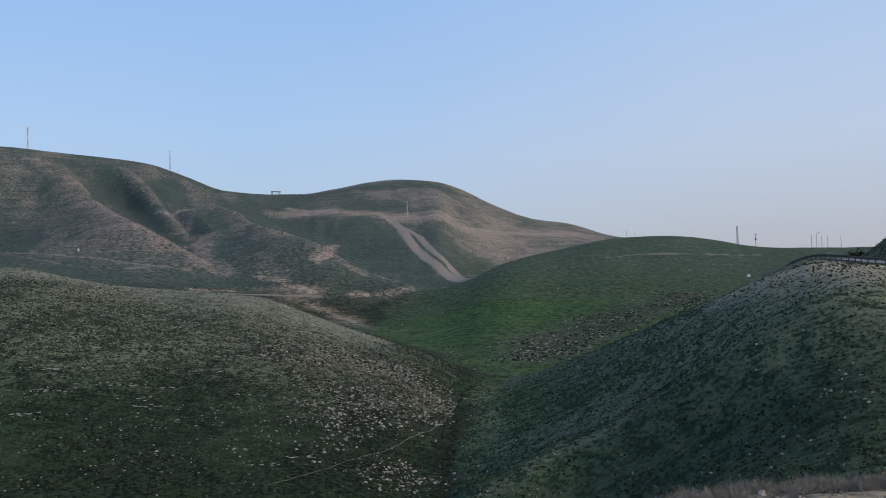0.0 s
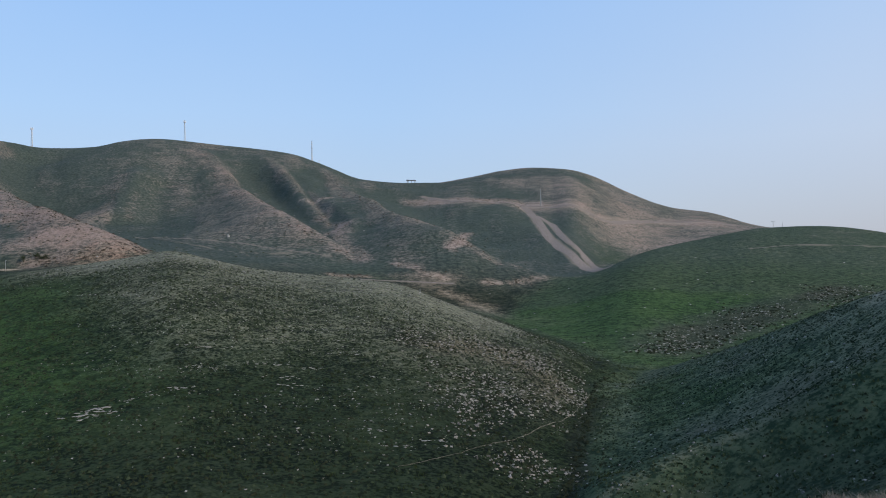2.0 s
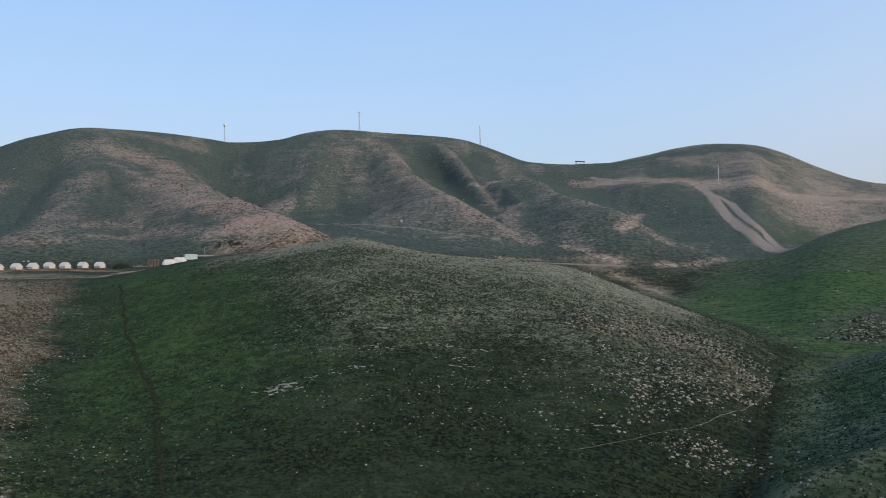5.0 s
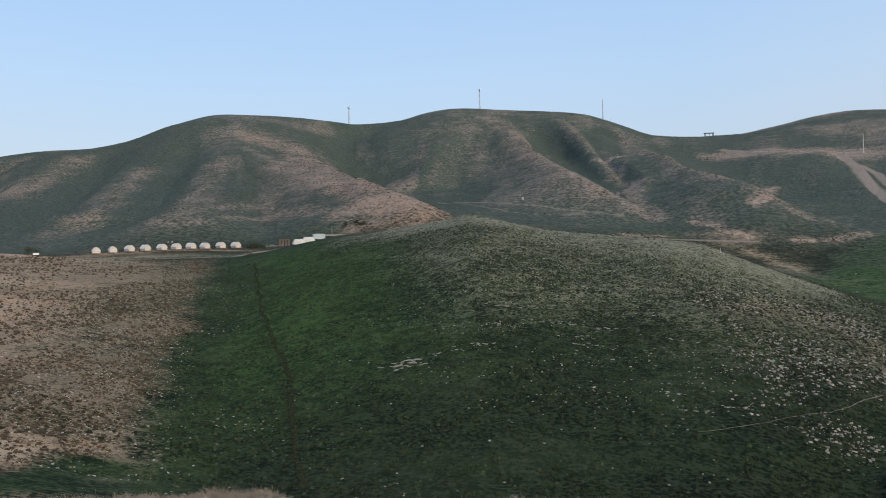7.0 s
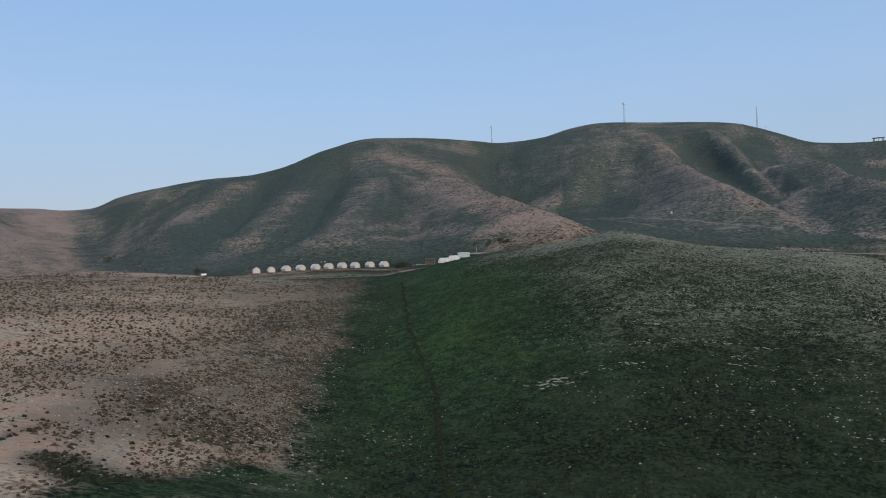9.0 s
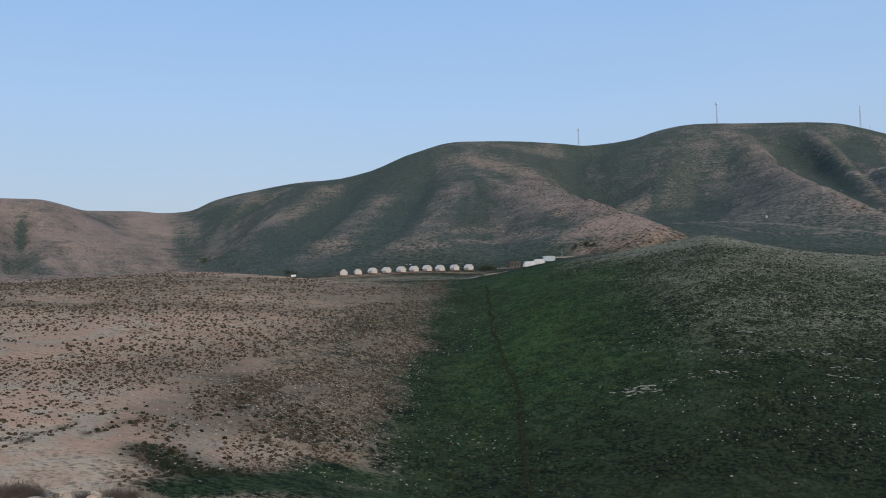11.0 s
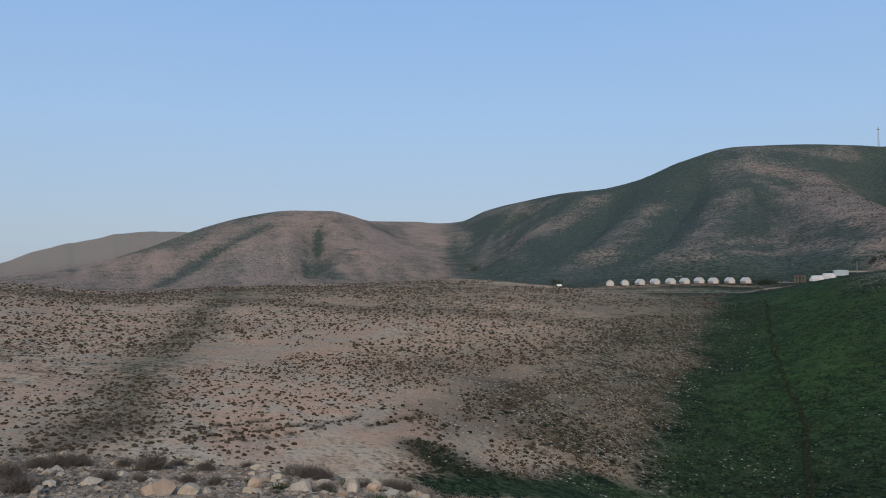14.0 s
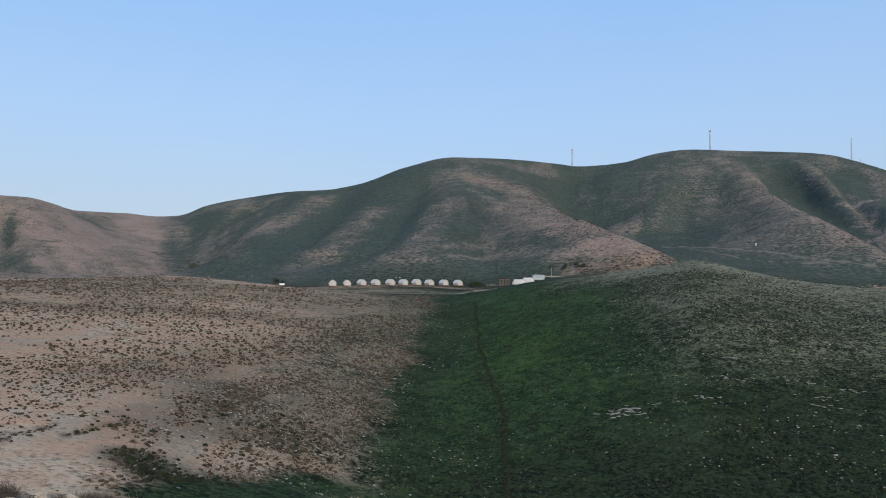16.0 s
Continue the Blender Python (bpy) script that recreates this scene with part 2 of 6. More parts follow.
# the saddle, the brown hill and the round hill
fold([(64.2, 1180), (63.9, 833), (64, 700)], -14, 28)
fold([(75, 1000), (75.3, 851), (76, 690)], -17, 13)
fold([(77.1, 825), (76.3, 705)], -7, 14)
fold([(81.2, 899), (83.5, 830), (85.7, 770), (87.9, 660)], -7, 26)
fold([(70.5, 1150), (69.5, 900), (68.5, 740)], 9, 30)
fold([(4, 875), (3.2, 808), (2, 659), (0.6, 568), (-1.7, 464)], -1.5, 14)
fold([(-1.5, 1250), (-2.2, 1050)], -8, 30)
# runnels in the brown slope
fold([(83.6, 79.7), (81.3, 83.5), (79, 85.7), (76.6, 88.2)], -0.5, 0.75)
fold([(83, 74.5), (80.9, 78.3), (78.2, 82.4), (75.1, 87.1), (71.5, 92.5)], -0.5, 0.75)
fold([(80.2, 75), (77.4, 79.2), (74.7, 83.8)], -0.5, 0.75)
fold([(71.5, 87.2), (68.6, 94.3), (67, 97.7)], -0.5, 0.75)
# small side gullies down the far slopes
fold_rng = random.Random(11)
for k in range(26):
    a = 58 + k * 1.2 + fold_rng.uniform(-0.5, 0.5)
    top, foot = fold_rng.uniform(820, 980), fold_rng.uniform(690, 760)
    fold([(a, top), (a + fold_rng.uniform(-0.4, 0.4), (top + foot) / 2), (a + fold_rng.uniform(-0.8, 0.8), foot)], -fold_rng.uniform(2, 6), fold_rng.uniform(8, 15))


def fold_height(x, y):
    flat_x, flat_y = np.ravel(x), np.ravel(y)
    raised, sunk = np.zeros(len(flat_x)), np.zeros(len(flat_x))
    for line, high, wide, *steep in FOLDS:
        pick = close_to(flat_x, flat_y, line, 4 * wide)
        px, py = flat_x[pick], flat_y[pick]
        spots = np.array([plan(a, r) for a, r in line])
        ways = np.gradient(spots, axis=0)
        ways /= np.hypot(ways[:, 0], ways[:, 1])[:, None]
        best, last = np.zeros(len(pick)), len(line) - 1
        for n in range(last):
            (ax, ay), (dx, dy) = spots[n], spots[n + 1] - spots[n]
            u = np.clip(((px - ax) * dx + (py - ay) * dy) / (dx * dx + dy * dy), 0, 1)
            ox, oy, s = px - ax - u * dx, py - ay - u * dy, (n + u) / last
            width = wide
            if steep:
                # one flank falls off more steeply than the other
                tx, ty = ways[n][0] * (1 - u) + ways[n + 1][0] * u, ways[n][1] * (1 - u) + ways[n + 1][1] * u
                width = steep[0] + (wide - steep[0]) / (1 + np.exp(np.clip((tx * oy - ty * ox) / (0.35 * steep[0]), -30, 30)))
            best = np.maximum(best, np.exp(-0.5 * (ox * ox + oy * oy) / width ** 2) * np.clip(s * 6, 0, 1) * np.clip((1 - s) * (2.0 if steep else 6), 0, 1))
        if high > 0:
            raised[pick] = np.maximum(raised[pick], high * best)
        else:
            sunk[pick] = np.minimum(sunk[pick], high * best)
    return (raised + sunk).reshape(np.shape(x))


def line_at(rows, az):
    rows = sorted(rows)
    a = np.array([r[0] for r in rows], float)
    a = np.r_[a[-2:] - 360, a, a[:2] + 360]
    wrap = lambda n: np.array([r[n] for r in rows], float)[np.r_[-2, -1, 0:len(rows), 0, 1]]
    dist, tilt = pchip(a, wrap(1), az), pchip(a, wrap(2), az)
    return dist, EYE + dist * np.tan(np.radians(tilt))


FINE = 0.2
AZ = np.r_[np.arange(-45, -32, 1.0), np.arange(-32, 100, FINE), np.arange(100, 314.9, 2.5)]
STEPS = (30, 34, 24, 160, 24, 80, 64, 96, 8, 12, 6)
lines = [line_at(rows, AZ) for rows in (RIM, BOTTOM, NEAR, HOLLOW, MID, BACK, SKYLINE)]
sr, sz = lines[-1]
flat = np.ones_like(AZ)
knots = [(0.005 * flat, 0 * flat), (3 * flat, -0.15 * flat)] + lines + [(sr * 1.35, EYE + (sz - EYE) * 0.55), line_at(DISTANT, AZ), (4700 * flat, 10 * flat)]
KR, KZ = np.array([k[0] for k in knots]), np.array([k[1] for k in knots])
parts = []
for n, count in enumerate(STEPS):
    s = np.arange(count)[:, None] / count
    parts.append(KR[n] + (KR[n + 1] - KR[n]) * s)
GR = np.concatenate(parts + [KR[-1:]])
GZ = pchip(KR, KZ, GR)
GX, GY = plan(AZ[None, :], GR)


def soften(z, degrees):
    """Blur across bearings (fine columns only), to round the joins between rows."""
    fine = np.where((AZ > -32.5) & (AZ < 100))[0]
    n = int(3 * degrees / FINE)
    w = np.exp(-0.5 * (np.arange(-n, n + 1) * FINE / degrees) ** 2)
    padded = np.concatenate([np.repeat(z[:, fine[:1]], n, 1), z[:, fine], np.repeat(z[:, fine[-1:]], n, 1)], 1)
    total = np.zeros((len(z), len(fine)))
    for k, wk in enumerate(w / w.sum()):
        total += wk * padded[:, k:k + len(fine)]
    out = z.copy()
    out[:, fine] = total
    return out


def silhouette(z, low, high):
    """Greatest angle of height of each column between two rows of the grid."""
    return ((z[low:high] - EYE) / GR[low:high]).max(0)


E_NEAR, E_MID, E_SKY = (sum(STEPS[:n]) for n in (4, 6, 8))
KEPT = [soften(((z - EYE) / d)[None], 0.25)[0] for d, z in (lines[2], lines[6])]
GZ = soften(GZ, 1.1)
GZ[:E_NEAR + 1] = soften(GZ[:E_NEAR + 1], 2.2)
fade = np.clip((GR - 4) / 30, 0, 1)
GZ = GZ + fold_height(GX, GY)
mx, my = plan(-34, 172)
GZ = GZ + 20 * np.exp(-0.5 * ((GX - mx) ** 2 + (GY - my) ** 2) / 12.5 ** 2)
GZ = GZ + fbm(GX, GY, 40, 4, 3) * 0.5 * fade * np.clip(GR / 100, 0.3, 1)
GZ = GZ + fbm(GX, GY, 130, 5, 9) * np.clip((GR - 420) / 300, 0, 1) * 3.5 * np.clip((2500 - GR) / 1000, 0, 1)
# rills that run down the high slopes
rill = fbm(AZ[None, :] * 14 + 0.05 * GR + 14 * fbm(GX, GY, 90, 3, 47), GR / 6, 24, 4, 41, 0.6)
GZ = GZ - (1 - np.abs(rill) * 2.2) * 1.3 * np.clip((GR - 430) / 200, 0, 1) * np.clip((1700 - GR) / 500, 0, 1) * np.clip((AZ[None, :] - 2) / 5, 0.0, 1)
GZ = GZ + fbm(GX, GY, 3.0, 3, 5) * 0.16 * np.clip((GR - 3) / 6, 0, 1) * np.clip((400 - GR) / 100, 0, 1)


# the crests keep to their lines
def hold(z, low, high, kept, start, stop):
    miss = (kept - silhouette(z, low, high))[None]
    ramp = np.clip((GR - GR[start]) / (GR[stop] - GR[start]), 0, 1)
    return z + miss * GR * ramp ** 2


cut = np.arange(len(GR))[:, None]
GZ = np.where(cut <= E_NEAR + 12, hold(GZ, E_NEAR - 30, E_NEAR + 6, KEPT[0], E_NEAR - 120, E_NEAR), GZ)
GZ = np.where(cut >= E_MID, hold(GZ, E_SKY - 30, E_SKY + 4, KEPT[1], E_MID, E_SKY), GZ)


def ground_z(x, y):
    """Height of the ground at one place."""
    az, r = math.degrees(math.atan2(-x, y)), math.hypot(x, y)
    if az < -45:
        az += 360
    k = min(max(int(np.searchsorted(AZ, az)) - 1, 0), len(AZ) - 2)
    s = (az - AZ[k]) / (AZ[k + 1] - AZ[k])
    return float((1 - s) * np.interp(r, GR[:, k], GZ[:, k]) + s * np.interp(r, GR[:, k + 1], GZ[:, k + 1]))


def ground_heights(x, y):
    """Heights of the ground at many places."""
    az, r = np.degrees(np.arctan2(-x, y)), np.hypot(x, y)
    az = np.where(az < -45, az + 360, az)
    k = np.clip(np.searchsorted(AZ, az) - 1, 0, len(AZ) - 2)
    s = (az - AZ[k]) / (AZ[k + 1] - AZ[k])
    z = np.empty(len(x))
    order = np.argsort(k, kind="stable")
    edges = np.r_[0, np.where(np.diff(k[order]))[0] + 1, len(order)]
    for a, b in zip(edges, edges[1:]):
        pick = order[a:b]
        if len(pick):
            c = k[pick[0]]
            z[pick] = (1 - s[pick]) * np.interp(r[pick], GR[:, c], GZ[:, c]) + s[pick] * np.interp(r[pick], GR[:, c + 1], GZ[:, c + 1])
    return z


# ---- what grows where: shares of bare earth, fresh grass, reddish soil, dark scrub, pale gravel ----
def step(v, low, high):
    s = np.clip((v - low) / (high - low), 0, 1)
    return s * s * (3 - 2 * s)


# line, half width in metres, softness, bare, lush, red, scrub, pale
PATCHES = []


def patch(line, half, soft, *shares):
    PATCHES.append((line, half, soft, *shares))


# the near green hill
patch([(9.6, 157), (5.6, 168), (1.7, 147), (3.8, 110), (7.7, 118)], 10, 9, 0.42, 0.0, 0.1, 0.55, 0.05)
patch([(42, 275), (42, 200), (41.5, 150), (43, 110), (46, 92)], 14, 9, -0.12, 0.7, 0, 0.2, 0)
patch([(36, 250), (34, 160), (28, 100)], 8, 6, 0.2, 0.25, 0, 0.2, 0)
patch([(38, 215), (37, 165), (36.5, 130), (37.5, 104)], 9, 9, 0.0, 0.6, 0, 0.15, 0)
patch([(30, 262), (22, 250), (15, 236), (9, 222)], 26, 18, 0.8, 0.1, 0, 0.0, 0.06)
# denser dark scrub low down; the valley's shade is in this colour too
patch([(48, 70), (40, 74), (25, 84), (12, 84), (6, 84)], 36, 22, -0.2, 0.08, 0, 0.6, 0)
# dark line for the shade in the fissure, put into the ground colour
patch([(43.8, 264), (43.5, 178), (42.6, 150), (41.8, 125), (41.3, 99)], 0.4, 0.4, 0.05, 0.3, 0, 1.0, 0)
# the gully between it and the brown slope
patch([(44.5, 310), (46.6, 200), (48.5, 140), (51, 95), (56, 66), (61, 60)], 5, 2.5, -0.15, 0.3, 0, 0.4, 0)
patch([(47.6, 300), (50, 200), (51.7, 140), (54.4, 98), (57, 84)], 3, 4, 0.5, 0.1, 0.1, 0.9, 0)
# the brown slope
patch([(96, 74), (93.4, 76), (90.7, 81), (88.3, 84)], 2.5, 3, 0.45, 0.05, 0.3, 1.0, 0)
patch([(70.9, 229), (64.9, 208)], 7, 5, 0.75, 0, 0.42, 0.4, 0)
patch([(79, 74), (75.5, 77), (72.5, 80), (69.5, 86)], 4, 3, 1.2, 0, 1.0, 0.0, 0.5)
patch([(92, 75), (80, 92), (70, 98), (65, 98)], 18, 9, 1.0, 0, 0.6, 0.34, 0.7)
patch([(80, 60), (72, 64), (68, 66)], 12, 5, 1.0, 0, 0.4, 0.3, 0.8)
patch([(78, 290), (70, 285), (62, 280), (54, 270)], 10, 8, 0.62, 0, 0.3, 0.75, 0)
patch([(84, 240), (74, 210), (66, 205), (58, 200)], 9, 8, 0.66, 0, 0.29, 0.7, 0)
patch([(66, 130), (60, 150), (54, 175)], 14, 10, 0.72, 0, 0.4, 0.7, 0.2)
patch([(65, 98), (62, 104), (58, 112), (55, 122)], 9, 8, 0.76, 0, 0.45, 0.7, 0.35)
patch([(61, 122), (59.5, 108), (57.5, 104)], 5, 5, 0.35, 0.1, 0, 1.0, 0)
patch([(67.6, 82), (66.6, 79), (65, 74), (62, 76)], 2.5, 2, 0.12, 0.15, 0, 1.0, 0)
patch([(66, 68), (62, 72), (58, 78), (54, 90)], 3, 2, -0.1, 0.3, 0, 0.3, 0)
# runnels darkened through the scrub share: their shade painted into the colour
patch([(83.6, 79.7), (81.3, 83.5), (79, 85.7), (76.6, 88.2)], 0.35, 0.25, 0.5, 0, 0.4, 1.0, 0)
patch([(83, 74.5), (80.9, 78.3), (78.2, 82.4), (75.1, 87.1), (71.5, 92.5)], 0.4, 0.3, 0.5, 0, 0.4, 1.0, 0)
patch([(80.2, 75), (77.4, 79.2), (74.7, 83.8)], 0.35, 0.25, 0.5, 0, 0.4, 1.0, 0)
patch([(71.5, 87.2), (68.6, 94.3), (67, 97.7)], 0.35, 0.25, 0.5, 0, 0.4, 1.0, 0)
patch([(60, 100), (57, 118), (54.5, 150), (52.5, 220)], 6, 7, 0.45, 0.1, 0.15, 0.6, 0)
patch([(90, 262), (80, 268), (66, 262), (56, 250)], 26, 14, 0.6, 0.1, 0.25, 0.5, 0)
patch([(81, 262), (82.6, 200), (84.3, 157), (86.2, 118), (87.4, 96), (88.4, 80)], 4, 5, 0.4, 0.3, 0, 0.55, 0)
patch([(88.6, 82), (90, 74), (92, 70)], 2.5, 3, 0.5, 0.1, 0.1, 0.7, 0)
# the valley on the other side, and the slopes beyond it
patch([(6, 320), (0, 230), (-4, 195), (-1.2, 165), (0.2, 108), (2, 70)], 3, 2, 0.04, 0.2, 0, 0.5, 0)
patch([(-1.3, 160), (0, 108), (1.4, 85), (2.4, 66)], 1.6, 1.2, 0.05, 0.1, 0, 1.1, 0)
patch([(-6, 150), (-8, 122), (-11, 122), (-15, 138)], 11, 5, 0.08, 0.8, 0, 0.15, 0)
patch([(2, 74), (-8, 80), (-16, 78), (-26, 76)], 9, 6, 0.14, 0.0, 0, 0.9, 0)
patch([(1.5, 80), (-2.3, 89), (-8.1, 94), (-13.7, 94)], 1.3, 1.4, 0.5, 0, 0, 0.6, 0.1)
patch([(-12, 106), (-19.5, 106), (-24.5, 108), (-30, 110)], 8, 8, 0.45, 0, 0, 0.5, 0.05)
patch([(-12, 150), (-17, 142), (-22, 136)], 8, 7, 0.34, 0.1, 0, 0.5, 0)
patch([(-24, 142), (-29, 126), (-36, 118)], 16, 11, 0.85, 0, 0, 0.3, 0.5)
patch([(-28, 160), (-36, 180)], 20, 5, 0.5, 0, 0, 0.9, 0)
patch([(-7, 240), (-10, 285), (-13.5, 325), (-17, 358)], 13, 8, 0.24, 0, 0, 1.0, 0)
patch([(2.6, 330), (4.2, 300)], 9, 4, 0.1, 0.8, 0, 0, 0)
# the right-hand summit: its flanks, spurs and hollows
patch([(29.5, 1023), (29.3, 892), (28.4, 769), (26.4, 640)], 42, 20, 0.08, 0.1, 0, 0.3, 0)
patch([(26.8, 871), (24.1, 657), (21.7, 546), (19.3, 499)], 22, 16, 0.22, 0.05, 0.1, 0.4, 0)
patch([(26.0, 1078), (23.2, 1077), (20.8, 1046)], 24, 20, 0.28, 0, 0.1, 0.4, 0)
patch([(16.8, 1000), (15.0, 684), (13.4, 489), (11.5, 417)], 26, 16, 0.24, 0, 0.05, 0.35, 0)
patch([(13.9, 921), (11.5, 794), (8.7, 735), (6.3, 673), (5.1, 573)], 26, 7, 0.0, 0.15, 0, 0.3, 0)
patch([(11.1, 887), (7.9, 819), (5.5, 787), (4.3, 720)], 26, 8, 0.0, 0.15, 0, 0.3, 0)
patch([(19.6, 995), (17.6, 799), (16.0, 558), (14.5, 445)], 13, 7, 0.0, 0.1, 0, 0.4, 0)
patch([(23.6, 1005), (22.1, 912), (19.9, 740), (17.6, 539)], 5, 4, 0.0, 0.1, 0, 0.8, 0)
patch([(26.5, 1011), (25.0, 897), (23.3, 724)], 13, 11, 0.43, 0, 0.35, 0.3, 0)
patch([(23.3, 724), (21.3, 584), (19.3, 533), (17.4, 498), (16.0, 461)], 7, 7, 0.45, 0, 0.3, 0.3, 0)
patch([(21.8, 1019), (20.4, 901), (19.0, 805)], 8, 7, 0.34, 0, 0.15, 0.4, 0)
patch([(19.0, 805), (17.8, 682), (16.7, 533), (15.5, 460)], 5, 4, 0.42, 0, 0.25, 0.3, 0.1)
patch([(19.4, 787), (17.8, 780)], 4, 3, 0.53, 0, 0, 0.1, 0.6)
patch([(19.5, 554), (16.6, 605)], 3, 2.5, 0.49, 0, 0.4, 0.1, 0.3)
patch([(18.1, 1032), (15.7, 760), (13.5, 600), (11.5, 535)], 6, 6, 0.37, 0, 0.05, 0.3, 0)
patch([(11.5, 535), (9.5, 495), (7.4, 470), (5.5, 460), (3.7, 452)], 3, 3, 0.47, 0, 0.1, 0.2, 0.2)
patch([(8.8, 660), (7.7, 703)], 5, 4, 0.68, 0, 0.3, 0.1, 0.35)
patch([(31.6, 898), (32.3, 832), (33.2, 765)], 7, 8, 0.34, 0, 0.15, 0.4, 0)
patch([(30.6, 833), (31.0, 780), (31.4, 741)], 4, 5, 0.31, 0, 0.1, 0.4, 0)
patch([(32.9, 867), (33.8, 852), (34.3, 459)], 9, 9, 0.3, 0, 0.1, 0.4, 0)
patch([(25.6, 562), (21.7, 492), (17.7, 453), (14.0, 418)], 10, 7, 0.12, 0.35, 0, 0.2, 0)
patch([(13, 520), (11, 480), (9, 455), (7, 440)], 9, 6, 0.02, 0.1, 0, 0.4, 0)
patch([(7, 520), (5, 490), (3, 470)], 9, 6, 0.02, 0.15, 0, 0.4, 0)
# the left-hand summit: bare spurs, dark hollows, and the red toe
patch([(48.0, 933), (49.7, 719), (52.6, 462)], 22, 12, 0.0, 0.1, 0, 0.3, 0)
patch([(53.6, 1009), (56.2, 770), (59.8, 542)], 22, 12, 0.0, 0.1, 0, 0.3, 0)
patch([(60.2, 1098), (62.1, 1044), (63.9, 935)], 14, 9, 0.04, 0.1, 0, 0.3, 0)
patch([(46.4, 865), (44.8, 927), (43.2, 940)], 24, 20, 0.22, 0, 0, 0.4, 0)
patch([(44.5, 708), (42.1, 601), (44.1, 539), (40.1, 498)], 34, 18, 0.13, 0, 0.2, 0.8, 0)
patch([(46.1, 723), (47.3, 628), (48.5, 483), (49.8, 457)], 11, 9, 0.31, 0, 0.25, 0.4, 0)
patch([(50.9, 811), (52.3, 648), (54.5, 539), (56.1, 522)], 12, 10, 0.31, 0, 0.25, 0.4, 0)
patch([(55.2, 995), (58.4, 827), (60.8, 788), (63.4, 870)], 18, 11, 0.34, 0, 0.2, 0.4, 0)
patch([(63.3, 1255), (60.8, 1147), (58.7, 1077)], 20, 9, 0.33, 0, 0.15, 0.3, 0)
patch([(43.1, 1018), (40.7, 992), (38.2, 1056)], 24, 16, 0.31, 0, 0.2, 0.4, 0)
patch([(43.2, 900), (40.7, 860), (39.4, 636), (38.4, 558)], 24, 11, 0.48, 0, 0.35, 0.3, 0)
patch([(44.4, 812), (42.4, 727), (40.0, 595)], 5, 6, 0.41, 0, 0.2, 0.3, 0.15)
patch([(37.0, 1071), (35.9, 913), (34.6, 829)], 22, 9, 0.0, 0.1, 0, 0.4, 0)
patch([(37.8, 539), (35.7, 473), (33.6, 442), (31.4, 411)], 12, 6, 0.52, 0, 0.75, 0.25, 0.05)
patch([(36.3, 447), (33.9, 421), (31.8, 404)], 16, 6, 0.52, 0, 0.75, 0.25, 0.05)
patch([(36.8, 434), (34.7, 408), (32.1, 398)], 10, 5, 0.49, 0, 0.6, 0.25, 0)
patch([(44.6, 475), (41.7, 507), (38.1, 452), (34.8, 416)], 4, 4, 0.41, 0, 0.3, 0.3, 0.1)
patch([(50.6, 466), (48.6, 446), (46.6, 453)], 5, 5, 0.31, 0, 0.25, 0.4, 0.1)
patch([(45.8, 497), (43.3, 536)], 5, 4, 0.34, 0, 0.25, 0.4, 0.2)
patch([(49.9, 421), (46.7, 427), (43.4, 451), (38.1, 431)], 6, 4, 0.05, 0.1, 0, 0.6, 0)
patch([(44, 432), (41, 428), (38.5, 426)], 9, 5, 0.0, 0.1, 0, 0.5, 0)
# toes of the spurs
patch([(17.8, 421), (15.5, 420)], 3.5, 3, 0.75, 0, 0.15, 0.1, 0.4)
patch([(12.9, 450), (11, 433), (9.6, 417)], 3, 3, 0.7, 0, 0.26, 0.1, 0.2)
patch([(6.1, 418), (3.5, 424), (2, 432)], 3.5, 3, 0.8, 0, 0.2, 0.1, 0.4)
patch([(9.1, 392), (7.6, 370), (6.6, 345)], 4.5, 5, 0.6, 0, 0, 0.2, 0.3)
patch([(8.9, 469), (8.1, 480)], 5, 4, 0.8, 0, 0.29, 0.1, 0.25)
patch([(18.7, 775), (17.7, 790)], 6, 3, 0.8, 0, 0, 0.1, 0.6)
# the round hill and its terrace
patch([(11, 900), (7.4, 880), (4, 885), (1.7, 880), (-1.5, 890), (-4.8, 1000), (-8.8, 1080)], 24, 12, 0.66, 0, 0.23, 0.1, 0.12)
patch([(2, 1060), (-1.5, 980), (-4, 1000)], 60, 25, 0.4, 0, 0.12, 0.3, 0)
patch([(9, 1250), (3, 1320), (-2, 1280), (-7, 1250)], 70, 40, 0.42, 0, 0.05, 0.4, 0)
patch([(-3.5, 820), (-6, 900)], 40, 20, 0.5, 0, 0.1, 0.3, 0)
# the brown hill
patch([(78.6, 960), (80.4, 900), (82.7, 850), (85.2, 760), (88.2, 650)], 9, 9, 0.12, 0.1, 0, 0.6, 0)
patch([(79.5, 1060), (82.5, 1010), (85, 960)], 36, 14, 0.42, 0, 0, 0.6, 0)
patch([(74.7, 985), (75.1, 900), (75.7, 800), (76.0, 730)], 3, 4, 0.05, 0.05, 0, 0.8, 0)
patch([(74.9, 850), (74.2, 780), (73.6, 715)], 11, 9, 0.18, 0.1, 0, 0.6, 0)
patch([(77.3, 880), (76.7, 800), (76.3, 740)], 1.5, 3, 0.25, 0, 0, 0.8, 0)
patch([(76.2, 830), (76.4, 760)], 3, 3, 0.85, 0, 0.3, 0.1, 0.3)
patch([(77, 860), (79, 800), (81, 740)], 34, 14, 0.75, 0, 0.2, 0.2, 0.05)
patch([(64.2, 1150), (63.6, 900), (62.5, 760)], 20, 10, 0.3, 0, 0, 0.5, 0)
patch([(80, 400), (66, 400), (58, 370), (50, 345)], 26, 12, 0.55, 0.3, 0, 0.3, 0.05)
